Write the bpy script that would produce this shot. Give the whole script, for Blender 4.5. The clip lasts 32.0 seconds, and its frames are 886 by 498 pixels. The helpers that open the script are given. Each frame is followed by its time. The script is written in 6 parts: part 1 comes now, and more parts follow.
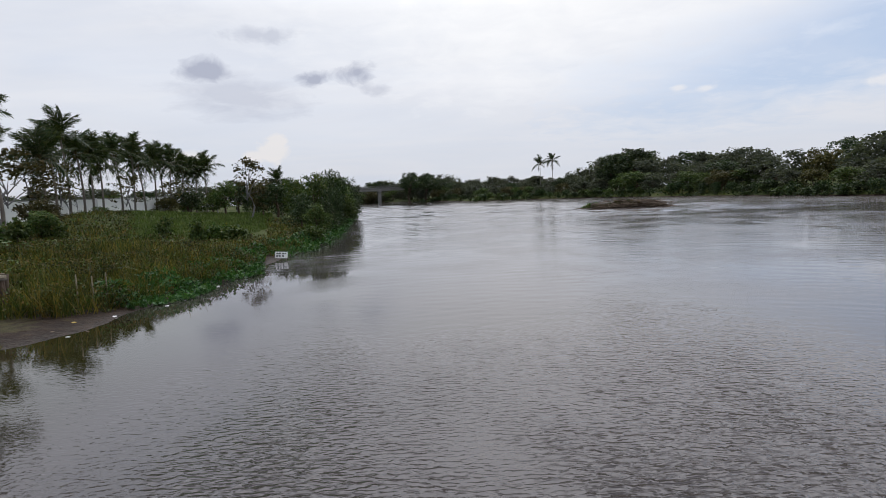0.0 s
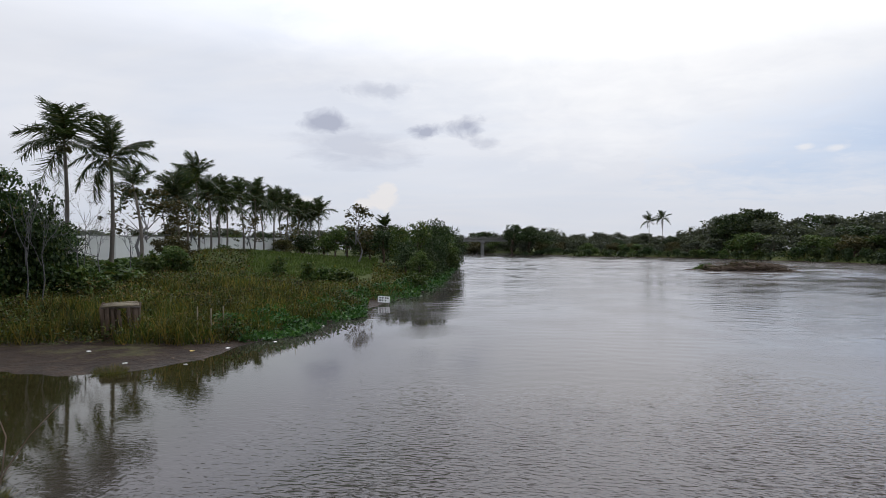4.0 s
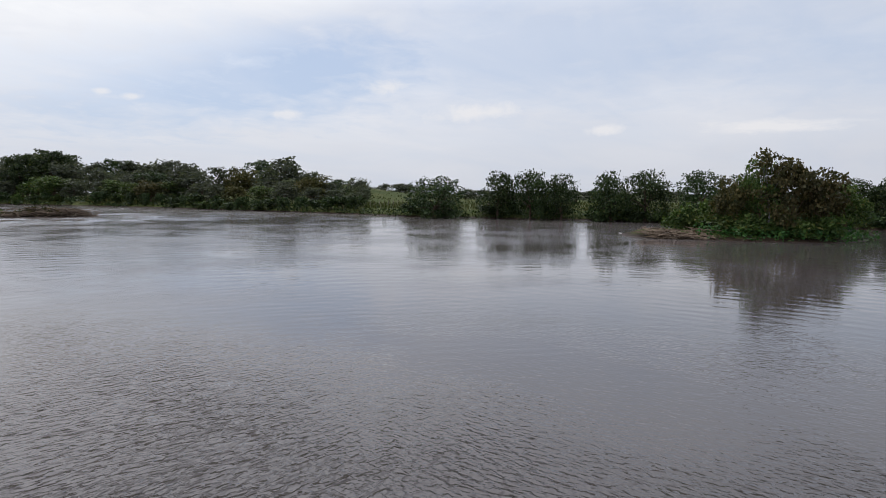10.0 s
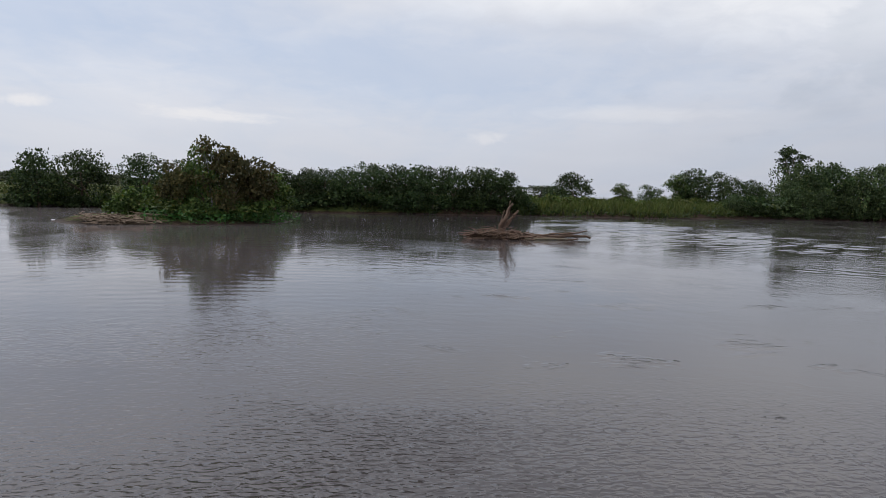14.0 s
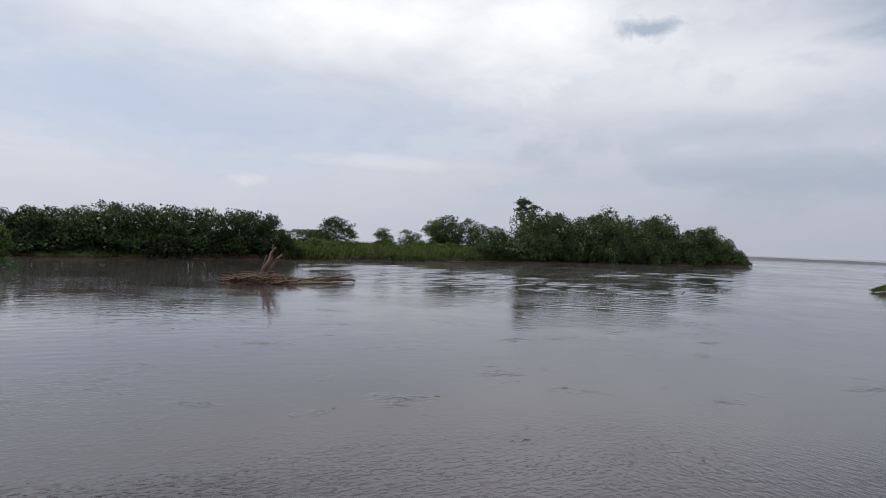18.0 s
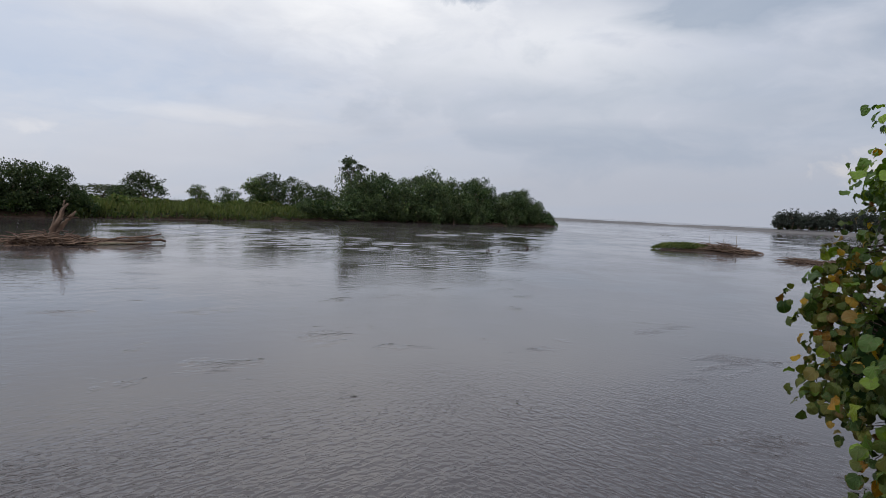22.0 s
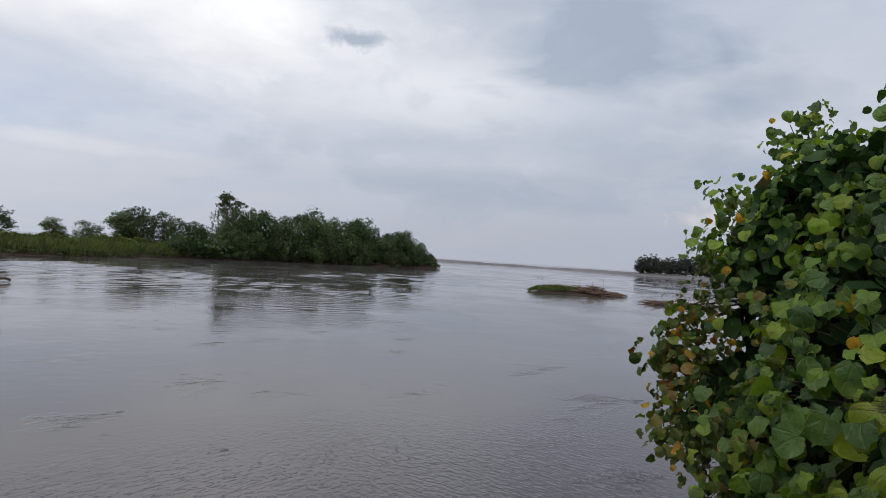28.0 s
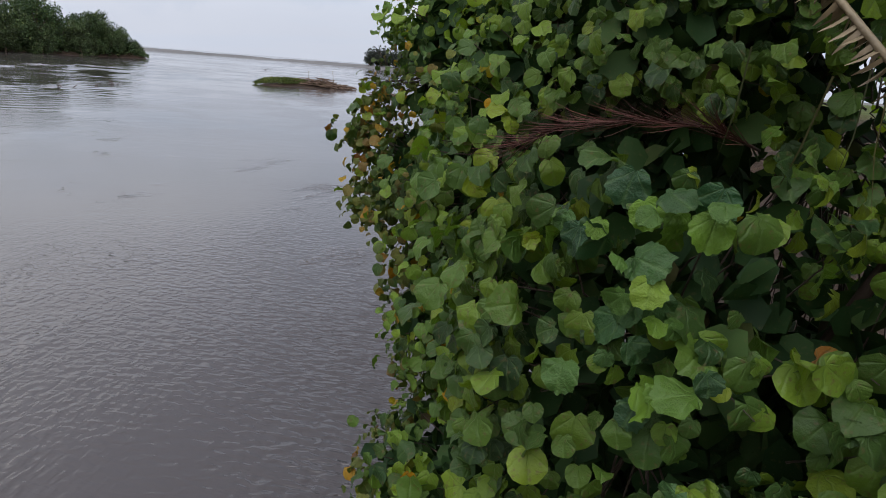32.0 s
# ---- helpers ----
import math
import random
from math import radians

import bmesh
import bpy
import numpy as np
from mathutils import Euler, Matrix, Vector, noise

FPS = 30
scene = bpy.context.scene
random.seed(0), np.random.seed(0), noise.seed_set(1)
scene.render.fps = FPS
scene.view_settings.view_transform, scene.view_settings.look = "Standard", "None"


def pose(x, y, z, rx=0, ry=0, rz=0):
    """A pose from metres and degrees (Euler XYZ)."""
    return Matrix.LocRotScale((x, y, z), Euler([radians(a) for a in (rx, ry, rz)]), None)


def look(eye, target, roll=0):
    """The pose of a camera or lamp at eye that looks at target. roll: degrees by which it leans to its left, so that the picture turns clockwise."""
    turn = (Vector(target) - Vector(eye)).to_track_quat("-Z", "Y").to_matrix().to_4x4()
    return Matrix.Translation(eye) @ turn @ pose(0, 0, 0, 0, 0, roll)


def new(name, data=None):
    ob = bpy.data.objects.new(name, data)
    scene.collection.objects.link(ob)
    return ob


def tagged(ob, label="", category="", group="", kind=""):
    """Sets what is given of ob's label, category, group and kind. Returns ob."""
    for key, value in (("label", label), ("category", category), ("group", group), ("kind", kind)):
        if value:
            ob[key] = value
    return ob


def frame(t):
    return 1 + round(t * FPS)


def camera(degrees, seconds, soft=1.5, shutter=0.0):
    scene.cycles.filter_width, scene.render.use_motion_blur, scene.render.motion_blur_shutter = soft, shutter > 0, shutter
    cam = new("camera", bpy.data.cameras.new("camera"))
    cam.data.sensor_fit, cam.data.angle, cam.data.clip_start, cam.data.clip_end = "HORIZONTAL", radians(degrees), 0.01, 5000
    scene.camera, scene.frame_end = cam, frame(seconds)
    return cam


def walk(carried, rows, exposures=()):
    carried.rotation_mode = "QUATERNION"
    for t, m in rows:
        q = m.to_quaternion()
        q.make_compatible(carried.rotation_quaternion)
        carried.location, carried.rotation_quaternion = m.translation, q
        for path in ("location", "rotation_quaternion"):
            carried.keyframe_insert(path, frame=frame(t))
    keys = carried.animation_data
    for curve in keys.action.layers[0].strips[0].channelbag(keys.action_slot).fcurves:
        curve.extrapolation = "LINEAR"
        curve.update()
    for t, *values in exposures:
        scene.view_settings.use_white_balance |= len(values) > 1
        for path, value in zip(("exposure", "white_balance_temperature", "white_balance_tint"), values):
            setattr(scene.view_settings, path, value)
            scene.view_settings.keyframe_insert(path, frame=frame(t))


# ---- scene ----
# ---------------------------------------------------------------- camera
cam = camera(71.1, 32.0, soft=0.95)
PATH = [
    (0.0, pose(0.000, 0.000, 3.500, 84.92, 2.47, -0.00)),
    (0.5, pose(0.000, 0.000, 3.500, 85.33, 2.02, 4.18)),
    (1.0, pose(0.000, 0.000, 3.500, 85.42, 1.65, 8.31)),
    (1.5, pose(0.000, 0.000, 3.500, 85.98, 1.46, 11.95)),
    (2.0, pose(0.000, 0.000, 3.500, 87.63, 1.61, 15.05)),
    (2.5, pose(0.000, 0.000, 3.500, 87.60, 0.70, 16.86)),
    (4.5, pose(0.000, 0.000, 3.500, 90.25, 0.00, 5.55)),
    (5.0, pose(0.000, 0.000, 3.500, 89.97, 0.37, 1.98)),
    (5.5, pose(0.000, 0.000, 3.500, 89.36, -0.04, -0.86)),
    (6.0, pose(0.000, 0.000, 3.500, 88.80, -0.19, -2.88)),
    (6.5, pose(0.000, 0.000, 3.500, 88.03, 0.16, -5.31)),
    (7.0, pose(0.000, 0.000, 3.500, 88.37, -0.25, -12.19)),
    (7.5, pose(0.000, 0.000, 3.500, 88.67, -0.50, -19.88)),
    (8.0, pose(0.000, 0.000, 3.500, 89.29, -0.50, -24.92)),
    (8.5, pose(0.000, 0.000, 3.500, 89.28, -0.76, -29.47)),
    (9.0, pose(0.000, 0.000, 3.500, 87.78, 0.01, -35.55)),
    (9.5, pose(0.000, 0.000, 3.500, 85.50, 0.07, -41.87)),
    (10.0, pose(0.000, 0.000, 3.500, 85.13, -0.59, -49.27)),
    (10.5, pose(0.000, 0.000, 3.500, 84.98, -0.69, -56.00)),
    (11.0, pose(0.000, 0.000, 3.500, 83.70, -0.25, -62.13)),
    (11.5, pose(0.000, 0.000, 3.500, 82.33, -0.12, -69.34)),
    (12.0, pose(0.000, 0.000, 3.500, 81.94, -0.43, -74.40)),
    (12.5, pose(0.000, 0.000, 3.500, 83.30, -0.70, -77.47)),
    (13.0, pose(0.000, 0.000, 3.500, 83.90, -0.28, -81.96)),
    (13.5, pose(0.000, 0.000, 3.500, 84.01, -1.10, -89.39)),
    (14.0, pose(0.000, 0.000, 3.500, 84.74, -1.78, -97.39)),
    (14.5, pose(0.000, 0.000, 3.500, 85.86, -2.80, -104.33)),
    (16.5, pose(0.000, 0.000, 3.500, 87.26, -3.50, -112.98)),
    (17.0, pose(0.000, 0.000, 3.500, 88.69, -2.92, -116.19)),
    (17.5, pose(0.000, 0.000, 3.500, 87.73, -3.61, -118.37)),
    (18.0, pose(0.000, 0.000, 3.500, 89.51, -2.14, -118.89)),
    (18.5, pose(0.000, 0.000, 3.500, 88.60, -1.94, -120.41)),
    (19.0, pose(0.017, -0.005, 3.493, 87.30, -1.20, -121.58)),
    (19.5, pose(0.034, -0.010, 3.485, 86.97, -1.67, -124.76)),
    (20.0, pose(0.051, -0.014, 3.478, 86.49, -1.96, -124.81)),
    (20.5, pose(0.068, -0.019, 3.470, 85.64, -1.57, -124.49)),
    (21.0, pose(0.084, -0.024, 3.463, 83.61, -2.27, -125.74)),
    (21.5, pose(0.101, -0.029, 3.456, 82.84, -2.17, -129.01)),
    (22.0, pose(0.118, -0.033, 3.448, 86.50, -2.73, -134.93)),
    (22.5, pose(0.073, -0.051, 3.463, 90.17, -3.71, -140.91)),
    (23.0, pose(0.061, -0.057, 3.481, 89.74, -3.91, -146.49)),
    (23.5, pose(0.061, -0.076, 3.491, 89.14, -3.79, -150.51)),
    (24.0, pose(0.058, -0.085, 3.499, 88.78, -3.63, -150.66)),
    (24.5, pose(0.050, -0.072, 3.498, 89.05, -2.39, -150.19)),
    (25.0, pose(0.038, -0.075, 3.504, 88.84, -1.50, -151.42)),
    (25.5, pose(0.031, -0.094, 3.510, 90.22, -1.03, -149.07)),
    (26.0, pose(0.030, -0.092, 3.521, 91.38, -0.54, -146.40)),
    (26.5, pose(0.041, -0.074, 3.523, 91.84, -0.33, -141.15)),
    (28.5, pose(0.037, 0.031, 3.552, 90.47, -4.11, -147.36)),
    (29.0, pose(0.028, 0.029, 3.540, 90.11, -3.36, -150.01)),
    (29.5, pose(0.008, 0.037, 3.531, 89.07, -4.27, -156.53)),
    (30.0, pose(-0.022, 0.054, 3.530, 87.18, -3.26, -160.18)),
    (30.5, pose(-0.045, 0.064, 3.501, 83.84, -3.22, -163.09)),
    (31.0, pose(-0.094, 0.034, 3.493, 81.96, -3.43, -164.53)),
    (31.5, pose(-0.167, 0.021, 3.477, 79.27, -4.20, -167.21)),
    (32.0, pose(-0.202, 0.006, 3.465, 73.80, -4.24, -169.80)),
]
walk(cam, PATH, [(0, 0.0), (28.5, 0.0), (30.5, 0.38), (32, 0.46)])

# ---------------------------------------------------------------- node helper
class Nodes:
    """A short hand for building node trees."""

    def __init__(self, tree):
        self.tree = tree
        tree.nodes.clear()

    def add(self, kind, **props):
        n = self.tree.nodes.new(kind)
        for k, v in props.items():
            if k == "noise_dimensions":
                n.noise_dimensions = v
            elif k == "operation":
                n.operation = v
            elif k == "data_type":
                n.data_type = v
            elif k == "blend_type":
                n.blend_type = v
        return n

    def put(self, socket, v):
        if isinstance(v, bpy.types.NodeSocket):
            self.tree.links.new(v, socket)
        elif v is not None:
            socket.default_value = v

    def m(self, op, a, b=None, c=None, clamp=False):
        n = self.add("ShaderNodeMath", operation=op)
        n.use_clamp = clamp
        for s, v in zip(n.inputs, (a, b, c)):
            self.put(s, v)
        return n.outputs[0]

    def mix(self, fac, a, b, blend="MIX"):
        n = self.add("ShaderNodeMix", data_type="RGBA", blend_type=blend)
        self.put(n.inputs[0], fac)
        for s, v in ((n.inputs[6], a), (n.inputs[7], b)):
            self.put(s, (*v, 1) if isinstance(v, tuple) and len(v) == 3 else v)
        return n.outputs[2]

    def noise(self, vec, scale, detail=3.0, rough=0.55, distort=0.0):
        n = self.add("ShaderNodeTexNoise")
        self.put(n.inputs["Vector"], vec)
        for k, v in (("Scale", scale), ("Detail", detail), ("Roughness", rough), ("Distortion", distort)):
            n.inputs[k].default_value = v
        return n.outputs[0]

    def m_vec(self, a, b):
        n = self.add("ShaderNodeVectorMath", operation="ADD")
        self.put(n.inputs[0], a), self.put(n.inputs[1], b)
        return n.outputs[0]

    def ramp(self, fac, stops):
        n = self.add("ShaderNodeValToRGB")
        e = n.color_ramp.elements
        while len(e) < len(stops):
            e.new(0.5)
        for el, (p, c) in zip(e, stops):
            el.position = p
            el.color = (*c, 1) if isinstance(c, tuple) else (c, c, c, 1)
        self.put(n.inputs[0], fac)
        return n.outputs[0]

    def remap(self, v, a, b, c=0.0, d=1.0):
        n = self.add("ShaderNodeMapRange")
        for s, x in zip(n.inputs, (v, a, b, c, d)):
            self.put(s, x)
        return n.outputs[0]

    def scaled(self, vec, sx, sy, sz, turn=0.0):
        n = self.add("ShaderNodeMapping")
        self.put(n.inputs[0], vec)
        n.inputs["Rotation"].default_value = (0, 0, radians(turn))
        n.inputs["Scale"].default_value = (sx, sy, sz)
        return n.outputs[0]


# ---------------------------------------------------------------- sky and sun
SUN_BEARING, SUN_HEIGHT = -12.0, 68.0
world = bpy.data.worlds.new("sky")
scene.world = world
world.use_nodes = True
w = Nodes(world.node_tree)
sky = w.add("ShaderNodeTexSky")
sky.sky_type, sky.sun_disc = "NISHITA", False
sky.sun_elevation, sky.sun_rotation = radians(SUN_HEIGHT), radians(SUN_BEARING)
sky.air_density, sky.dust_density, sky.ozone_density = 1.0, 2.0, 1.5
way = w.add("ShaderNodeTexCoord").outputs["Generated"]
sep = w.add("ShaderNodeSeparateXYZ")
w.put(sep.inputs[0], way)
sx_, sy_, sz_ = sep.outputs
az = w.m("MULTIPLY", w.m("ARCTAN2", sx_, sy_), 57.2958)
el = w.m("MULTIPLY", w.m("ARCSINE", sz_), 57.2958)
flat = w.m("ADD", w.m("MAXIMUM", sz_, 0.0), 0.16)
cx_, cy_ = w.m("DIVIDE", sx_, flat), w.m("DIVIDE", sy_, flat)
comb = w.add("ShaderNodeCombineXYZ")
w.put(comb.inputs[0], cx_), w.put(comb.inputs[1], cy_)
layer = comb.outputs[0]
ragged = w.noise(layer, 5.0, 6, 0.6, 0.4)
fleecy = w.noise(w.scaled(way, 1, 1, 1.5), 26.0, 5, 0.6, 0.5)
broad = w.noise(w.scaled(layer, 0.7, 1.3, 1, 30), 0.9, 5, 0.55, 0.6)
puff = w.noise(w.scaled(way, 1, 1, 2.2), 6.5, 5, 0.55, 0.35)
soft_wave = w.noise(w.scaled(way, 1, 1, 5), 4.0, 4, 0.5, 0.3)


def cloud(bearing, height, wide, high, lean=0.0, edge=0.5, rim=(1.15, 0.35), torn=None):
    """A soft ragged cloud as a mask: bearing and height of its middle, half its size, all in degrees."""
    dx = w.m("SUBTRACT", az, bearing)
    dx = w.m("SUBTRACT", w.m("MODULO", w.m("ADD", dx, 540.0), 360.0), 180.0)
    dy = w.m("SUBTRACT", w.m("SUBTRACT", el, height), w.m("MULTIPLY", dx, math.tan(radians(lean))))
    d = w.m("SQRT", w.m("ADD", w.m("POWER", w.m("DIVIDE", dx, wide), 2.0), w.m("POWER", w.m("DIVIDE", dy, high), 2.0)))
    d = w.m("ADD", d, w.m("MULTIPLY", w.m("SUBTRACT", torn or (fleecy if wide < 4.5 else ragged), 0.5), edge * (3.4 if wide < 4.5 else 2.2)))
    return w.remap(d, *rim)


def total(masks, peak=1.0):
    out = masks[0]
    for k in masks[1:]:
        out = w.m("MAXIMUM", out, k)
    return w.m("MULTIPLY", out, peak)


# thin overcast over a pale blue sky; the blue shows in a long wedge and in a few wide gaps
gap = w.m("MAXIMUM", cloud(33, 10.3, 22, 4.8, 8, 0.6), total([cloud(58, 13, 30, 6, 3, 0.5), cloud(95, 11, 30, 5, -2, 0.5), cloud(-30, 30, 20, 6, 10, 0.9)], 0.55))
veil = w.m("SUBTRACT", w.remap(broad, 0.25, 0.6, 0.62, 1.0), w.m("MULTIPLY", gap, 0.85), clamp=True)
veil = w.m("MAXIMUM", veil, w.remap(el, 8, -1, 0.0, 0.92))
toward = w.m("MULTIPLY", w.m("ADD", w.m("COSINE", w.m("MULTIPLY", w.m("SUBTRACT", az, 8.0), 0.0174533)), 1.0), 0.5)
pale = w.mix(toward, (0.59, 0.625, 0.71), (0.82, 0.84, 0.90))
pale = w.mix(w.m("MULTIPLY", w.remap(soft_wave, 0.35, 0.65), 0.45), pale, w.mix(toward, (0.52, 0.555, 0.64), (0.70, 0.73, 0.81)))
low = w.mix(w.remap(el, 9, 0, 0, 0.75), pale, w.mix(toward, (0.42, 0.445, 0.52), (0.62, 0.64, 0.70)))
blue = w.mix(1.0, sky.outputs[0], (0.105, 0.105, 0.105), "MULTIPLY")
blue = w.mix(0.75, blue, w.mix(toward, (0.50, 0.58, 0.74), (0.57, 0.68, 0.89)))
colour = w.mix(veil, blue, low)
bright = total([cloud(6, 19, 22, 8, -4, 0.5, (1.5, 0.2)), cloud(31, 20, 18, 4.5, 10, 0.5, (1.5, 0.2)), cloud(112, 19.5, 18, 3.4, 2, 0.5, (1.5, 0.1)), cloud(128, 20, 14, 6, 0, 0.5, (1.5, 0.1))], 0.85)
bright = w.m("MAXIMUM", bright, w.m("MULTIPLY", cloud(144, 14.5, 12, 4.2, -4, 2.0, (1.7, 0.1), puff), 0.55))
colour = w.mix(bright, colour, (1.03, 1.03, 1.04))
thin = total([cloud(35.2, 7.0, 1.6, 0.4, 2, 0.6), cloud(20.8, 8.0, 0.7, 0.3, 0, 0.6), cloud(23, 7.8, 1.0, 0.3, 0, 0.6), cloud(44.1, 9.7, 2.0, 0.6, 3, 0.7), cloud(52, 7.5, 4.2, 0.75, 3, 0.7), cloud(63.5, 6.0, 1.6, 0.5, 2, 0.7), cloud(77, 5.9, 5.5, 0.6, -1, 0.9)], 0.6)
thin = w.m("MAXIMUM", thin, total([cloud(101, 5.0, 1.6, 0.6, 0, 0.9), cloud(114, 7.2, 9, 0.7, -1, 0.9)], 0.30))
colour = w.mix(thin, colour, (0.88, 0.86, 0.86))
warm = total([cloud(-15.2, 4.4, 1.7, 1.2, 0, 0.5, (1.0, 0.6)), cloud(-14.6, 5.2, 0.9, 0.8, 0, 0.5, (1.0, 0.6)), cloud(-16.6, 4.0, 1.6, 0.7, 0, 0.5, (1.0, 0.6)), cloud(-23, 3.6, 2.2, 1.0, 0, 0.7), cloud(169, 4.8, 3.5, 1.2, 0, 0.9)], 0.52)
colour = w.mix(warm, colour, (0.90, 0.84, 0.79))
grey = total([cloud(-20.1, 11.1, 2.4, 1.15, 0, 0.55), cloud(-7.4, 11.0, 2.0, 0.95, 3, 0.55), cloud(-11, 10.5, 1.6, 0.75, 0, 0.7)], 0.85)
faint = total([cloud(-17.6, 8.9, 6.0, 1.9, -4, 0.8), cloud(-5.6, 9.6, 1.4, 0.7, 0, 0.7), cloud(-15.4, 14.1, 3.0, 0.7, 0, 0.8)], 0.40)
colour = w.mix(w.m("MAXIMUM", grey, faint), colour, (0.40, 0.43, 0.54))
heavy = total([cloud(160, 18.6, 11.0, 4.4, -3, 1.3, (1.25, 0.3), puff), cloud(160.5, 20.6, 9.0, 4.4, -4, 0.9, (1.15, 0.35), puff), cloud(136, 18.9, 3.0, 1.0, 0, 0.6), cloud(171, 14.5, 7, 2.4, -6, 1.2, (1.3, 0.1), puff)], 0.82)
# the cloud at 152, 27 is mostly unseen, added to darken the water below
heavy = w.m("MAXIMUM", heavy, total([cloud(158, 11.0, 16, 3.4, -5, 2.4, (1.5, 0.1), puff), cloud(143, 10.4, 13, 2.2, 2, 2.4, (1.5, 0.1), puff), cloud(152, 27, 24, 8, 0, 1.2, (1.5, 0.1), puff), cloud(150, 7.0, 14, 2.0, 2, 2.4, (1.5, 0.1), puff)], 0.50))
colour = w.mix(w.m("MULTIPLY", cloud(160, 3.0, 40, 8.0, 0, 0.3, (1.3, 0.2), puff), 0.36), colour, (0.36, 0.39, 0.46))
colour = w.mix(heavy, colour, (0.34, 0.41, 0.52))
# a thin overcast grows brighter towards the zenith
zen = w.m("ADD", 1.0, w.m("MULTIPLY", w.remap(el, 16, 46), w.m("ADD", 0.10, w.m("MULTIPLY", w.m("POWER", toward, 2.0), 2.15))))
zc = w.add("ShaderNodeCombineXYZ")
for s_ in zc.inputs:
    w.put(s_, zen)
colour = w.mix(1.0, colour, zc.outputs[0], "MULTIPLY")
bg = w.add("ShaderNodeBackground")
w.put(bg.inputs[0], colour)
bg.inputs[1].default_value = 1.0
wout = w.add("ShaderNodeOutputWorld")
w.put(wout.inputs[0], bg.outputs[0])

sun = new("sun", bpy.data.lights.new("sun", "SUN"))
sun.data.energy, sun.data.angle, sun.data.color = 0.5, radians(45), (1.0, 0.95, 0.88)
sb, sh = radians(SUN_BEARING), radians(SUN_HEIGHT)
sun.matrix_world = look((math.sin(sb) * math.cos(sh) * 50, math.cos(sb) * math.cos(sh) * 50, math.sin(sh) * 50), (0, 0, 0))

# ---------------------------------------------------------------- materials
def material(name):
    mat = bpy.data.materials.new(name)
    mat.use_nodes = True
    n = Nodes(mat.node_tree)
    out = n.add("ShaderNodeOutputMaterial")
    bsdf = n.add("ShaderNodeBsdfPrincipled")
    n.put(out.inputs[0], bsdf.outputs[0])
    return mat, n, bsdf, out


def leaf_material(name, stops, rough=0.5, glow=0.25, patch=0.35, spots=0.0, veins=False, sheen=0.16):
    """Leaves: a colour of their own for each leaf, lighter and darker patches over the plant, some light let through."""
    mat, n, bsdf, out = material(name)
    geo = n.add("ShaderNodeNewGeometry")
    info = n.add("ShaderNodeObjectInfo")
    co = n.add("ShaderNodeTexCoord").outputs["Object"]
    rnd = n.m("FRACT", n.m("ADD", geo.outputs["Random Per Island"], n.m("MULTIPLY", info.outputs["Random"], 7.31)))
    col = n.ramp(rnd, stops)
    lum = n.m("ADD", n.remap(n.noise(co, 0.55, 3), 0.3, 0.7, 1 - patch, 1 + patch), n.m("MULTIPLY", n.m("SUBTRACT", info.outputs["Random"], 0.5), 0.35))
    hsv = n.add("ShaderNodeHueSaturation")
    n.put(hsv.inputs["Value"], lum), n.put(hsv.inputs["Color"], col)
    if not veins:
        n.put(hsv.inputs["Hue"], n.remap(info.outputs["Random"], 0, 1, 0.488, 0.510))
    hsv.inputs["Saturation"].default_value = 1.06 if veins else 0.95
    base = hsv.outputs[0]
    if spots:
        base = n.mix(n.m("MULTIPLY", n.remap(n.noise(co, 60, 3), 0.58, 0.7), spots), base, (0.10, 0.07, 0.03))
    if veins:
        # veins that fan out from the stalk, paler than the blade and sunk into it
        leaf = n.add("ShaderNodeAttribute")
        leaf.attribute_name = "leaf"
        co = n.m_vec(leaf.outputs["Vector"], co)
        vp = n.add("ShaderNodeSeparateXYZ")
        n.put(vp.inputs[0], leaf.outputs["Vector"])
        fan = n.m("ARCTAN2", vp.outputs[0], n.m("ADD", vp.outputs[1], 0.03))
        line = n.m("POWER", n.m("ABSOLUTE", n.m("COSINE", n.m("MULTIPLY", fan, 4.0))), 24.0)
        cross = n.m("MULTIPLY", n.remap(n.noise(co, 7, 4, 0.6, 1.0), 0.45, 0.70), 0.30)
        base = n.mix(n.m("MULTIPLY", line, 0.35), base, n.mix(0.5, base, (0.16, 0.24, 0.08)))
        base = n.mix(cross, base, n.mix(1.0, base, (0.62, 0.70, 0.6), "MULTIPLY"))
        vb = n.add("ShaderNodeBump")
        vb.inputs["Strength"].default_value, vb.inputs["Distance"].default_value = 0.7, 0.004
        n.put(vb.inputs["Height"], n.m("ADD", n.m("MULTIPLY", line, -0.8), n.m("MULTIPLY", n.noise(co, 4.5, 3, 0.6), 2.2)))
        n.put(bsdf.inputs["Normal"], vb.outputs[0])
    n.put(bsdf.inputs["Base Color"], base)
    bsdf.inputs["Roughness"].default_value = rough
    bsdf.inputs["Specular IOR Level"].default_value = sheen
    if glow:
        tr = n.add("ShaderNodeBsdfTranslucent")
        n.put(tr.inputs[0], n.mix(1.0, base, (1.25, 1.35, 0.6), "MULTIPLY"))
        mx = n.add("ShaderNodeMixShader")
        mx.inputs[0].default_value = glow
        n.put(mx.inputs[1], bsdf.outputs[0]), n.put(mx.inputs[2], tr.outputs[0])
        n.put(out.inputs[0], mx.outputs[0])
    return mat


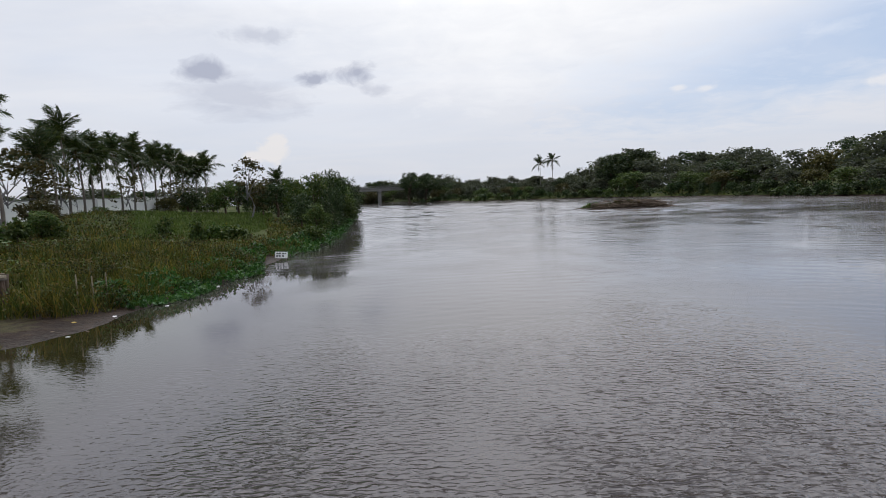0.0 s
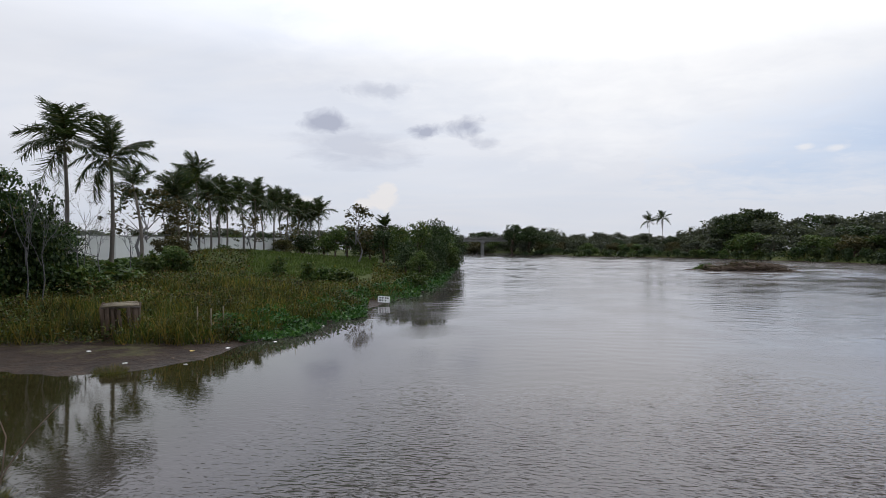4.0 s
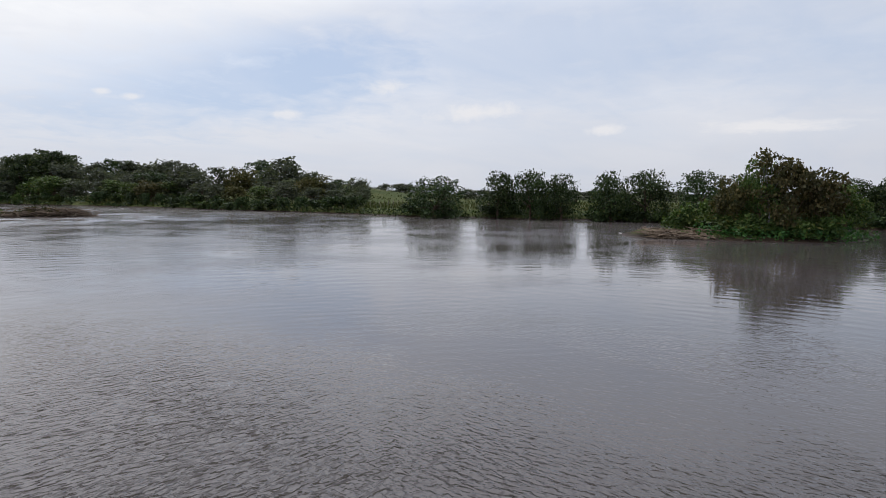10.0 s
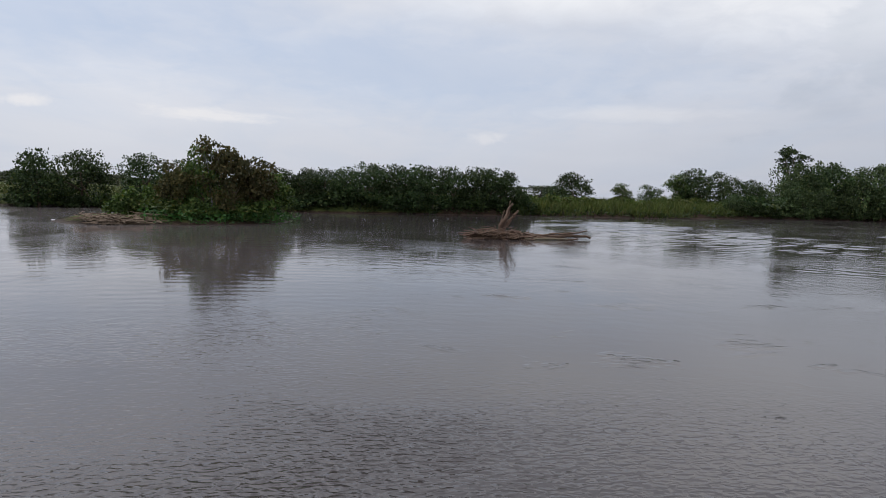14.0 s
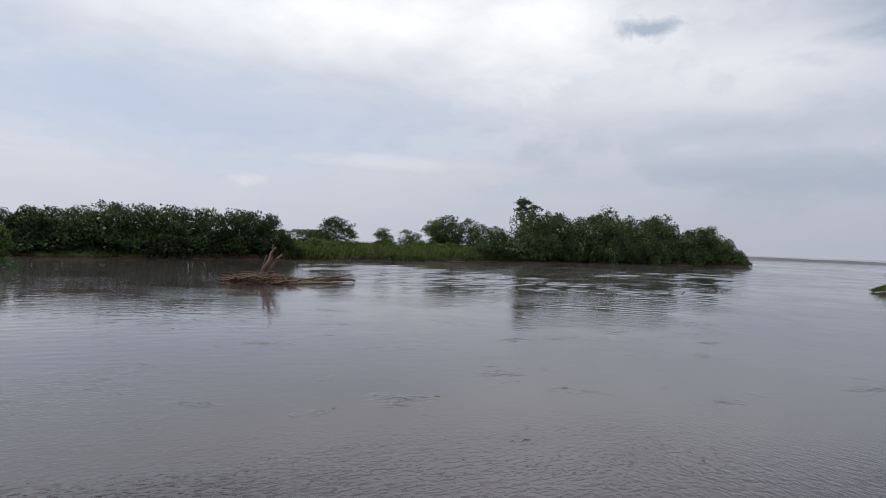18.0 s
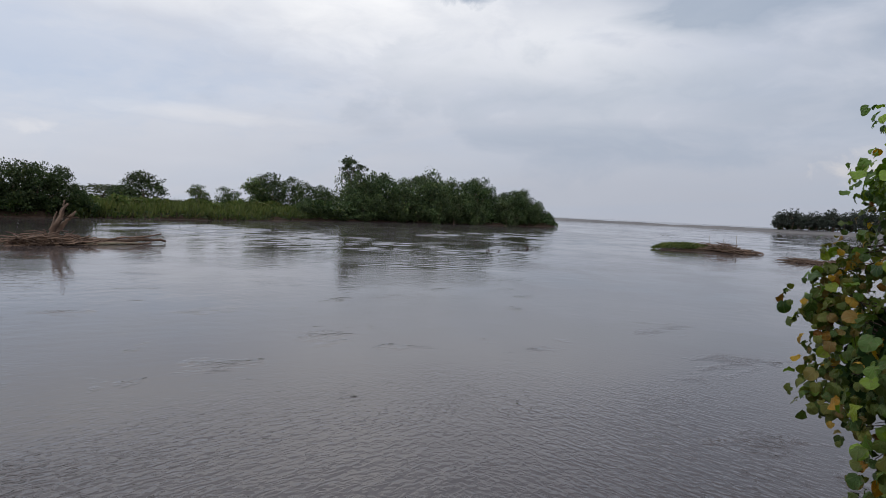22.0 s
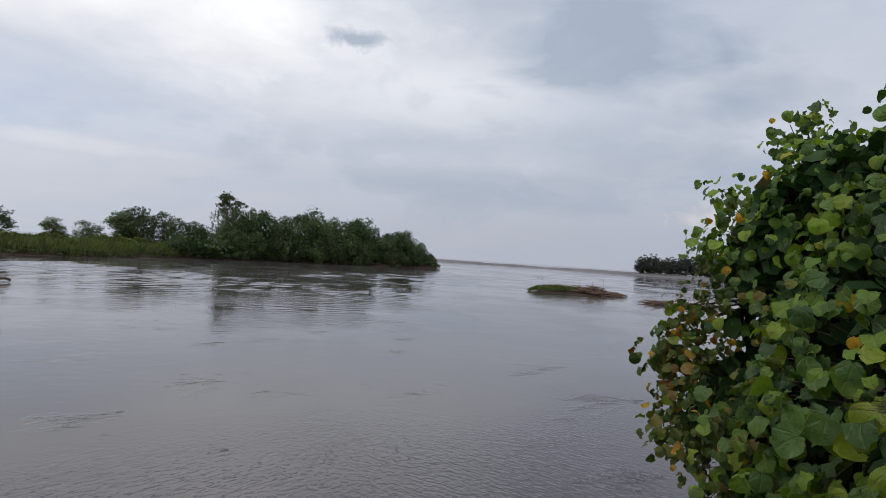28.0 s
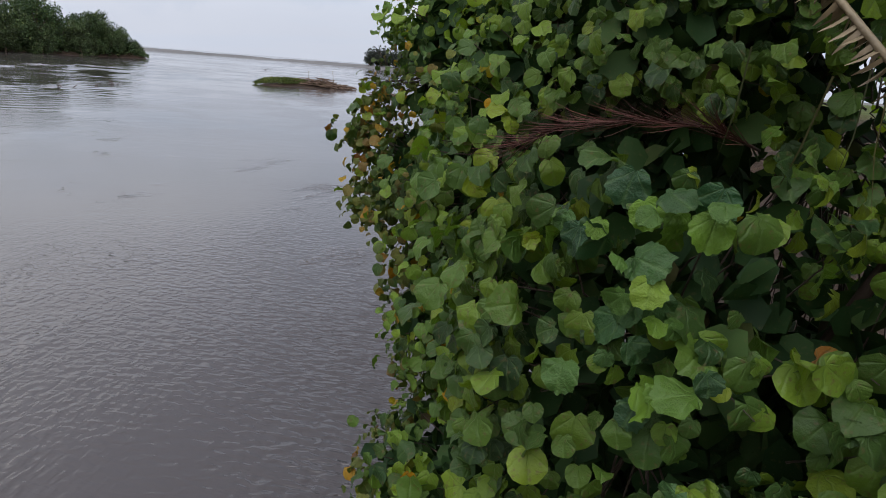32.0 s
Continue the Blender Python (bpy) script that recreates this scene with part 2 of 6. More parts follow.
def solid(name, stops, scale=4.0, rough=0.8, bump=0.3, stretch=(1, 1, 1), fine=30.0, metal=0.0):
    """Bark, wood, mud, plaster: noise at two sizes in the colour and in the relief."""
    mat, n, bsdf, out = material(name)
    co = n.scaled(n.add("ShaderNodeTexCoord").outputs["Object"], *stretch)
    a, b = n.noise(co, scale, 5, 0.6), n.noise(co, fine, 4, 0.6)
    t = n.m("ADD", n.m("MULTIPLY", a, 0.7), n.m("MULTIPLY", b, 0.3))
    col = n.ramp(n.remap(t, 0.3, 0.7), stops)
    info = n.add("ShaderNodeObjectInfo")
    hsv = n.add("ShaderNodeHueSaturation")
    n.put(hsv.inputs["Value"], n.remap(info.outputs["Random"], 0, 1, 0.8, 1.2)), n.put(hsv.inputs["Color"], col)
    n.put(bsdf.inputs["Base Color"], hsv.outputs[0])
    bsdf.inputs["Roughness"].default_value, bsdf.inputs["Metallic"].default_value = rough, metal
    bp = n.add("ShaderNodeBump")
    bp.inputs["Strength"].default_value, bp.inputs["Distance"].default_value = bump, 0.05
    n.put(bp.inputs["Height"], t), n.put(bsdf.inputs["Normal"], bp.outputs[0])
    return mat


def water_material():
    mat, n, bsdf, out = material("river_water")
    co = n.add("ShaderNodeTexCoord").outputs["Object"]
    spx = n.add("ShaderNodeSeparateXYZ")
    n.put(spx.inputs[0], co)
    px, py = spx.outputs[0], spx.outputs[1]
    # silt: grey-brown in the stream, olive in the still shallows of the inlet
    murk = n.ramp(n.remap(n.noise(co, 0.05, 4, 0.55, 0.5), 0.3, 0.7), [(0.0, (0.040, 0.033, 0.031)), (1.0, (0.064, 0.054, 0.053))])
    # silt past the landing, lightened to put brighter sky reflection into the colour
    murk = n.mix(n.m("MULTIPLY", n.remap(py, -2, 14), n.remap(px, -4, 4)), murk, n.ramp(n.remap(n.noise(co, 0.05, 4, 0.55, 0.5), 0.3, 0.7), [(0.0, (0.082, 0.069, 0.065)), (1.0, (0.122, 0.104, 0.099))]))
    # shade near the home bank put into the colour: the murk darkens below the landing
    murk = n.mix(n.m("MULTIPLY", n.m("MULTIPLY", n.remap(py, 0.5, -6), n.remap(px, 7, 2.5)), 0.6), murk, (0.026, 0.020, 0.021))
    inlet = n.m("MULTIPLY", n.remap(px, -4, -8.5), n.remap(py, 26, 18))
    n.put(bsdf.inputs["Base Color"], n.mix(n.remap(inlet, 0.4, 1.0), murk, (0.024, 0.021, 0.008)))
    bsdf.inputs["IOR"].default_value = 1.44
    # cat's-paws: ripples too fine to see one by one blur what the water mirrors, in patches; the inlet and the lee of the island lie calm
    paws = n.m("ADD", n.m("MULTIPLY", n.noise(co, 0.16, 4, 0.6, 0.5), 0.65), n.m("MULTIPLY", n.noise(co, 0.022, 3, 0.55, 0.4), 0.35))
    lee = n.m("MULTIPLY", n.m("MULTIPLY", n.remap(px, 50, 56), n.remap(py, -24, -14)), n.remap(py, 16, 8))
    still = n.m("MULTIPLY", n.m("SUBTRACT", 1.0, n.m("MULTIPLY", inlet, 0.95)), n.m("SUBTRACT", 1.0, n.m("MULTIPLY", lee, 0.6)))
    upstream = n.m("MULTIPLY", n.remap(py, 6, 40, 0.0, 0.075), n.remap(px, -7, 3))
    n.put(bsdf.inputs["Roughness"], n.m("ADD", n.m("ADD", 0.012, upstream), n.m("MULTIPLY", n.remap(paws, 0.43, 0.57, 0.015, 0.125), still)))
    # small wind ripples in patches, most of them out on the open water
    open_water = n.m("MULTIPLY", n.remap(px, -6, 4, 0.07, 1.0), n.remap(py, -5, 9, 0.36, 1.4))
    gust = n.remap(n.noise(n.scaled(co, 0.16, 0.10, 1, 35), 1.0, 3, 0.5, 0.4), 0.38, 0.66, 0.22, 1.35)
    away = n.m("SQRT", n.m("ADD", n.m("POWER", px, 2.0), n.m("POWER", py, 2.0)))
    calm = n.m("ADD", 1.0, n.m("POWER", n.m("DIVIDE", away, 8.8), 4.5))
    ruffle = n.m("DIVIDE", n.m("MULTIPLY", open_water, gust), calm)
    # wavelets about a hand wide, over a longer soft swell
    # the crests run across the stream's bend: along x up and down stream, along y abreast of the landing
    abreast = n.remap(n.m("ABSOLUTE", n.m("DIVIDE", py, n.m("ADD", away, 0.1))), 0.95, 0.52)
    ripple = n.m("ADD", n.m("MULTIPLY", n.noise(n.scaled(co, 5.2, 11.4, 1, 14), 1.0, 0.8, 0.45, 0.6), n.m("SUBTRACT", 1.0, abreast)), n.m("MULTIPLY", n.noise(n.scaled(co, 11.4, 5.0, 1, 10), 1.0, 0.8, 0.45, 0.6), abreast))
    cross = n.noise(n.scaled(co, 7.4, 10.4, 1, -24), 1.0, 0.6, 0.4, 0.4)
    fine = n.noise(n.scaled(co, 13.0, 18.0, 1, 5), 1.0, 1.0, 0.5, 0.4)
    # eddies: small tight patches of steeper ripples, drawn out by the stream
    eddy = n.m("MULTIPLY", n.remap(n.noise(n.scaled(co, 0.42, 0.30, 1, 20), 1.0, 4, 0.65, 0.5), 0.60, 0.74), n.m("MULTIPLY", n.remap(away, 34, 10), n.remap(py, 2, -5)))
    ruffle = n.m("ADD", ruffle, n.m("MULTIPLY", n.m("MULTIPLY", eddy, n.remap(away, 6, 11)), 0.28))
    # longer wavelets that still show far out
    chop = n.noise(n.scaled(co, 1.5, 2.4, 1, -12), 1.0, 2.5, 0.55, 0.7)
    chop_gust = n.m("DIVIDE", n.remap(n.noise(co, 0.11, 3, 0.6, 0.5), 0.42, 0.62, 0.10, 1.0), n.m("ADD", 1.0, n.m("POWER", n.m("DIVIDE", away, 60.0), 3.0)))
    chop = n.m("MULTIPLY", n.m("MULTIPLY", chop, n.m("MULTIPLY", chop_gust, still)), n.m("MULTIPLY", n.remap(away, 10, 40, 0.0, 0.026), n.remap(px, -5, 4)))
    swell = n.noise(n.scaled(co, 0.8, 1.3, 1, 10), 1.0, 2, 0.5, 0.6)
    ripple = n.m("MULTIPLY", ripple, n.remap(abreast, 0, 1, 1.0, 0.47))
    hgt = n.m("ADD", n.m("ADD", n.m("MULTIPLY", ripple, 0.255), n.m("MULTIPLY", cross, 0.056)), n.m("ADD", n.m("MULTIPLY", fine, 0.008), n.m("MULTIPLY", swell, 0.014)))
    bp = n.add("ShaderNodeBump")
    bp.inputs["Strength"].default_value, bp.inputs["Distance"].default_value = 1.0, 1.0
    n.put(bp.inputs["Height"], n.m("ADD", n.m("MULTIPLY", hgt, ruffle), chop)), n.put(bsdf.inputs["Normal"], bp.outputs[0])
    return mat


def ground_material():
    mat, n, bsdf, out = material("bank_ground")
    co = n.add("ShaderNodeTexCoord").outputs["Object"]
    sp = n.add("ShaderNodeSeparateXYZ")
    n.put(sp.inputs[0], co)
    a, b, c = n.noise(co, 0.12, 5, 0.6), n.noise(co, 1.3, 5, 0.65), n.noise(co, 9, 4, 0.6)
    grass = n.ramp(n.m("ADD", n.m("MULTIPLY", a, 0.6), n.m("MULTIPLY", b, 0.4)), [(0.3, (0.028, 0.042, 0.012)), (0.5, (0.054, 0.068, 0.018)), (0.7, (0.086, 0.080, 0.028))])
    mud = n.ramp(n.m("ADD", n.m("MULTIPLY", b, 0.6), n.m("MULTIPLY", c, 0.4)), [(0.3, (0.009, 0.006, 0.0043)), (0.5, (0.028, 0.0175, 0.011)), (0.72, (0.085, 0.054, 0.035))])
    wet = n.remap(n.m("ADD", sp.outputs[2], n.m("MULTIPLY", n.m("SUBTRACT", b, 0.5), 0.5)), 0.16, 0.34)
    col = n.mix(wet, mud, grass)
    # the trodden bare earth by the landing
    bare = n.remap(n.m("ADD", n.m("ADD", sp.outputs[1], n.m("MULTIPLY", sp.outputs[0], 0.2)), n.m("MULTIPLY", b, 3.0)), 9.5, 8.0)
    col = n.mix(n.m("MULTIPLY", bare, n.remap(sp.outputs[0], -40, -20)), col, mud)
    n.put(bsdf.inputs["Base Color"], col)
    n.put(bsdf.inputs["Roughness"], n.remap(sp.outputs[2], 0.0, 0.25, 0.5, 0.95))
    bsdf.inputs["Specular IOR Level"].default_value = 0.12
    bp = n.add("ShaderNodeBump")
    bp.inputs["Strength"].default_value, bp.inputs["Distance"].default_value = 1.0, 0.14
    n.put(bp.inputs["Height"], n.m("ADD", b, n.m("MULTIPLY", c, 0.5))), n.put(bsdf.inputs["Normal"], bp.outputs[0])
    return mat


WATER, GROUND = water_material(), ground_material()
DARK_LEAF = leaf_material("mangrove_leaf", [(0.0, (0.016, 0.030, 0.011)), (0.5, (0.029, 0.051, 0.016)), (0.9, (0.048, 0.074, 0.022)), (1.0, (0.09, 0.10, 0.03))], 0.45, 0.18)
POINT_LEAF = leaf_material("coast_tree_leaf", [(0.0, (0.022, 0.038, 0.015)), (0.5, (0.042, 0.068, 0.024)), (0.9, (0.070, 0.100, 0.034)), (1.0, (0.11, 0.12, 0.04))], 0.5, 0.2, 0.7)
MID_LEAF = leaf_material("broad_leaf", [(0.0, (0.028, 0.054, 0.014)), (0.5, (0.056, 0.092, 0.020)), (0.9, (0.094, 0.130, 0.030)), (1.0, (0.14, 0.12, 0.035))], 0.5, 0.22)
OLIVE_LEAF = leaf_material("dry_olive_leaf", [(0.0, (0.034, 0.037, 0.014)), (0.5, (0.066, 0.061, 0.022)), (1.0, (0.105, 0.080, 0.030))], 0.6, 0.2)
# air haze put into the colour: paler and greyer than leaves close by
HAZE_LEAF = leaf_material("hazy_distant_leaf", [(0.0, (0.052, 0.060, 0.050)), (0.6, (0.078, 0.086, 0.066)), (1.0, (0.104, 0.108, 0.080))], 0.9, 0.30, 0.35)
MEADOW_LEAF = leaf_material("meadow_grass", [(0.0, (0.036, 0.046, 0.014)), (0.6, (0.062, 0.074, 0.022)), (1.0, (0.098, 0.088, 0.034))], 0.7, 0.2, 0.4)
WEED_LEAF = leaf_material("golden_weed_leaf", [(0.0, (0.023, 0.029, 0.007)), (0.5, (0.050, 0.050, 0.011)), (0.9, (0.095, 0.073, 0.015)), (1.0, (0.16, 0.095, 0.024))], 0.6, 0.2, 0.7)
PINE_LEAF = leaf_material("casuarina_needles", [(0.0, (0.036, 0.044, 0.040)), (1.0, (0.062, 0.070, 0.060))], 0.9, 0.2, 0.2)
PALM_LEAF = leaf_material("palm_leaf", [(0.0, (0.018, 0.034, 0.012)), (0.6, (0.036, 0.058, 0.018)), (1.0, (0.085, 0.09, 0.030))], 0.4, 0.15)
REED = leaf_material("reed_blade", [(0.0, (0.042, 0.068, 0.016)), (0.6, (0.074, 0.104, 0.024)), (1.0, (0.12, 0.12, 0.036))], 0.6, 0.25)
GRASS = leaf_material("tall_grass", [(0.0, (0.020, 0.036, 0.007)), (0.4, (0.050, 0.061, 0.010)), (0.75, (0.106, 0.083, 0.015)), (1.0, (0.17, 0.115, 0.028))], 0.6, 0.25, 0.75)
FIELD = leaf_material("young_rice", [(0.0, (0.052, 0.084, 0.020)), (0.6, (0.075, 0.115, 0.026)), (1.0, (0.105, 0.130, 0.036))], 0.6, 0.25)
FLOAT_LEAF = leaf_material("water_plant_leaf", [(0.0, (0.018, 0.066, 0.016)), (0.6, (0.036, 0.116, 0.026)), (1.0, (0.075, 0.155, 0.034))], 0.4, 0.2)
HIBISCUS = leaf_material("hibiscus_leaf", [(0.0, (0.022, 0.050, 0.015)), (0.25, (0.056, 0.102, 0.022)), (0.55, (0.094, 0.158, 0.028)), (0.84, (0.158, 0.232, 0.032)), (0.978, (0.19, 0.23, 0.03)), (0.990, (0.46, 0.24, 0.02)), (1.0, (0.14, 0.05, 0.02))], 0.45, 0.32, 0.35, 0.7, True, 0.24)
HIBISCUS_OLD = leaf_material("hibiscus_leaf_worn", [(0.0, (0.034, 0.060, 0.016)), (0.45, (0.060, 0.078, 0.018)), (0.76, (0.105, 0.108, 0.025)), (0.90, (0.12, 0.075, 0.027)), (0.965, (0.36, 0.22, 0.03)), (1.0, (0.13, 0.045, 0.02))], 0.5, 0.3, 0.25, 0.8, True, 0.18)
# darker copy of the bush leaf: the shade inside, given as colour
HIBISCUS_SHADE = leaf_material("hibiscus_leaf_shaded", [(0.0, (0.010, 0.028, 0.008)), (0.6, (0.020, 0.050, 0.012)), (0.95, (0.036, 0.070, 0.016)), (1.0, (0.07, 0.05, 0.02))], 0.6, 0.15, 0.25, 0.3, False, 0.1)
DARK_TWIG = solid("dark_red_brown_twig", [(0.0, (0.016, 0.010, 0.007)), (1.0, (0.060, 0.034, 0.022))], 6, 0.85, 0.4, (1, 1, 0.3))
HIBISCUS_DARK = leaf_material("hibiscus_tree_leaf", [(0.0, (0.014, 0.030, 0.010)), (0.55, (0.030, 0.056, 0.014)), (0.90, (0.060, 0.090, 0.020)), (1.0, (0.11, 0.09, 0.025))], 0.5, 0.2, 0.25)
HIBISCUS_NEAR = leaf_material("hibiscus_leaf_veined", [(0.0, (0.018, 0.052, 0.019)), (0.40, (0.040, 0.086, 0.024)), (0.70, (0.066, 0.128, 0.027)), (0.95, (0.118, 0.200, 0.027)), (1.0, (0.13, 0.18, 0.03))], 0.45, 0.26, 0.20, 0.7, True, 0.24)
PALE_BARK = solid("pale_grey_bark", [(0.0, (0.08, 0.078, 0.08)), (1.0, (0.19, 0.18, 0.18))], 3, 0.85, 0.4, (1, 1, 0.3))
BARK = solid("grey_bark", [(0.0, (0.07, 0.058, 0.048)), (1.0, (0.20, 0.17, 0.14))], 3, 0.85, 0.6, (1, 1, 0.3))
TWIG = solid("brown_twig", [(0.0, (0.045, 0.030, 0.020)), (1.0, (0.13, 0.085, 0.055))], 4, 0.85, 0.5, (1, 1, 0.3))
DRIFT = solid("weathered_driftwood", [(0.0, (0.040, 0.025, 0.017)), (1.0, (0.175, 0.105, 0.066))], 3, 0.85, 0.6, (1, 1, 0.3))
DEBRIS = solid("washed_up_stalks", [(0.0, (0.075, 0.050, 0.032)), (1.0, (0.24, 0.175, 0.12))], 1.2, 0.9, 0.5)
PLASTER = solid("white_plaster", [(0.0, (0.70, 0.70, 0.68)), (1.0, (0.86, 0.86, 0.84))], 0.35, 0.85, 0.2)
CONCRETE = solid("grey_concrete", [(0.0, (0.16, 0.155, 0.15)), (1.0, (0.34, 0.33, 0.31))], 0.5, 0.85, 0.3)
SAND = solid("dark_sand", [(0.0, (0.055, 0.052, 0.052)), (1.0, (0.12, 0.112, 0.108))], 0.05, 0.95, 0.3)
DEAD_FROND = solid("dead_red_brown_frond", [(0.0, (0.020, 0.0055, 0.003)), (1.0, (0.078, 0.020, 0.010))], 8, 0.9, 0.3)
DRY_FROND = solid("drying_frond", [(0.0, (0.050, 0.032, 0.018)), (1.0, (0.17, 0.125, 0.065))], 6, 0.6, 0.3)
WHITE = solid("white_paint", [(0.0, (0.70, 0.70, 0.68)), (1.0, (0.82, 0.82, 0.80))], 2, 0.6, 0.1)
BLACK = solid("black_paint", [(0.0, (0.03, 0.03, 0.03)), (1.0, (0.06, 0.06, 0.06))], 2, 0.6, 0.1)
LITTER_YELLOW = solid("yellow_plastic", [(0.0, (0.62, 0.42, 0.06)), (1.0, (0.75, 0.55, 0.12))], 6, 0.45, 0.2)
BAMBOO = solid("weathered_bamboo", [(0.0, (0.09, 0.07, 0.042)), (1.0, (0.24, 0.20, 0.13))], 5, 0.7, 0.3, (1, 1, 0.2))

# ---------------------------------------------------------------- mesh helpers
rng = np.random.default_rng(7)


def mesh_of(name, v, q, mat, smooth=False, leaf=None):
    """A mesh from arrays of points and of four-cornered faces."""
    v, q = np.asarray(v, np.float32), np.asarray(q, np.int32)
    me = bpy.data.meshes.new(name)
    me.vertices.add(len(v))
    me.vertices.foreach_set("co", v.ravel())
    k = q.shape[1]
    me.loops.add(q.size)
    me.loops.foreach_set("vertex_index", q.ravel())
    me.polygons.add(len(q))
    me.polygons.foreach_set("loop_start", np.arange(0, q.size, k, dtype=np.int32))
    me.polygons.foreach_set("use_smooth", np.full(len(q), smooth))
    me.update(calc_edges=True)
    me.materials.append(mat)
    if leaf is not None:
        me.attributes.new("leaf", "FLOAT_VECTOR", "POINT").data.foreach_set("vector", np.ascontiguousarray(leaf, np.float32).ravel())
    return me


def part(name, data, parent=None, label="", at_=None):
    ob = new(name, data)
    if parent is not None:
        ob.parent = parent
    if at_ is not None:
        ob.matrix_basis = at_
    if label:
        ob["label"] = label
    return ob


def thing(name, label, category, group="", kind="", m=None):
    ob = new(name)
    ob.empty_display_size = 0.3
    if m is not None:
        ob.matrix_basis = m
    return tagged(ob, label, category, group, kind)


def joined(pieces):
    vs, qs, n = [], [], 0
    for v, q in pieces:
        vs.append(np.asarray(v, float))
        qs.append(np.asarray(q, int) + n)
        n += len(vs[-1])
    return np.concatenate(vs), np.concatenate(qs)


def tube(points, radii, sides=6, cap=True):
    """A tapered round bar along points."""
    p = np.asarray(points, float)
    r = np.broadcast_to(np.asarray(radii, float), (len(p),))
    t = np.gradient(p, axis=0)
    t /= np.linalg.norm(t, axis=1)[:, None] + 1e-9
    ref = np.array([0.0, 0, 1]) if abs(t[0][2]) < 0.9 else np.array([1.0, 0, 0])
    u = np.cross(t, ref)
    u /= np.linalg.norm(u, axis=1)[:, None] + 1e-9
    s = np.cross(t, u)
    a = np.arange(sides) * 2 * np.pi / sides
    v = p[:, None] + r[:, None, None] * (np.cos(a)[None, :, None] * u[:, None] + np.sin(a)[None, :, None] * s[:, None])
    v = v.reshape(-1, 3)
    i, j = np.meshgrid(np.arange(len(p) - 1), np.arange(sides), indexing="ij")
    j2 = (j + 1) % sides
    q = np.stack([i * sides + j, i * sides + j2, (i + 1) * sides + j2, (i + 1) * sides + j], -1).reshape(-1, 4)
    if cap and sides in (4, 6, 8):
        e = []
        for b in (0, (len(p) - 1) * sides):
            for k in range(1, sides - 2, 2):
                e.append((b, b + k, b + k + 1, b + k + 2) if b else (b, b + k + 2, b + k + 1, b + k))
        q = np.concatenate([q, np.array(e)])
    return v, q


def box_mesh(name, mat, *a, bevel=0.0):
    bm = bmesh.new()
    bmesh.ops.create_cube(bm, size=1)
    x0, y0, z0, x1, y1, z1 = a
    for v in bm.verts:
        v.co = Vector(((x0 + x1) / 2 + v.co.x * (x1 - x0), (y0 + y1) / 2 + v.co.y * (y1 - y0), (z0 + z1) / 2 + v.co.z * (z1 - z0)))
    if bevel:
        bmesh.ops.bevel(bm, geom=bm.edges[:], offset=bevel, segments=2, affect="EDGES")
    me = bpy.data.meshes.new(name)
    bm.to_mesh(me)
    bm.free()
    me.materials.append(mat)
    return me


def unit(a):
    return a / (np.linalg.norm(a, axis=-1, keepdims=True) + 1e-9)


# leaf shapes: base at the origin, tip along +y, face towards +z
SPRIG = (np.array([(0, 0, 0), (0.44, 0.50, 0.10), (0, 1, -0.04), (-0.44, 0.50, 0.10)]), np.array([(0, 1, 2, 3)]))
TUFT = (np.array([(0, 0, 0), (0.30, 0.25, 0.12), (0.36, 0.75, 0.05), (0, 1, -0.1), (-0.36, 0.75, 0.05), (-0.30, 0.25, 0.12)]), np.array([(0, 1, 2, 3), (0, 3, 4, 5)]))
BLADE = (np.array([(-0.5, 0, 0), (0.5, 0, 0), (0.42, 0.55, 0.04), (-0.42, 0.55, 0.04), (0.06, 1, 0.16), (-0.06, 1, 0.16)]), np.array([(0, 1, 2, 3), (3, 2, 4, 5)]))
_h = [(0.0, y, 0.03 - 0.09 * y * y) for y in (0.0, 0.08, 0.20, 0.34, 0.50, 0.66, 0.82, 0.95)]
_s = [(0.56 * math.cos(radians(a)), 0.40 + 0.54 * math.sin(radians(a)), 0.05 * math.cos(radians(a * 1.6)) - 0.03) for a in (-76, -54, -30, -5, 20, 45, 68, 84)]
HEART = (np.array(_h + _s + [(-x, y, z) for x, y, z in _s]), np.array([(i, 8 + i, 9 + i, i + 1) for i in range(7)] + [(i + 1, 17 + i, 16 + i, i) for i in range(7)]))


def scatter(shape, at_, tip, face, size, width=None):
    """Many copies of a leaf shape in one pair of arrays: at places, with tip and face directions and sizes."""
    tv, tq = shape
    y = unit(tip)
    x = unit(np.cross(y, face))
    z = np.cross(x, y)
    sz = np.broadcast_to(np.asarray(size, float), (len(at_),))[:, None]
    wd = sz if width is None else np.broadcast_to(np.asarray(width, float), (len(at_),))[:, None]
    v = at_[:, None] + tv[None, :, :1] * (x * wd)[:, None] + tv[None, :, 1:2] * (y * sz)[:, None] + tv[None, :, 2:] * (z * sz)[:, None]
    q = tq[None] + (np.arange(len(at_)) * len(tv))[:, None, None]
    return v.reshape(-1, 3), q.reshape(-1, 4)


def place(bearing, dist):
    b = radians(bearing)
    return math.sin(b) * dist, math.cos(b) * dist


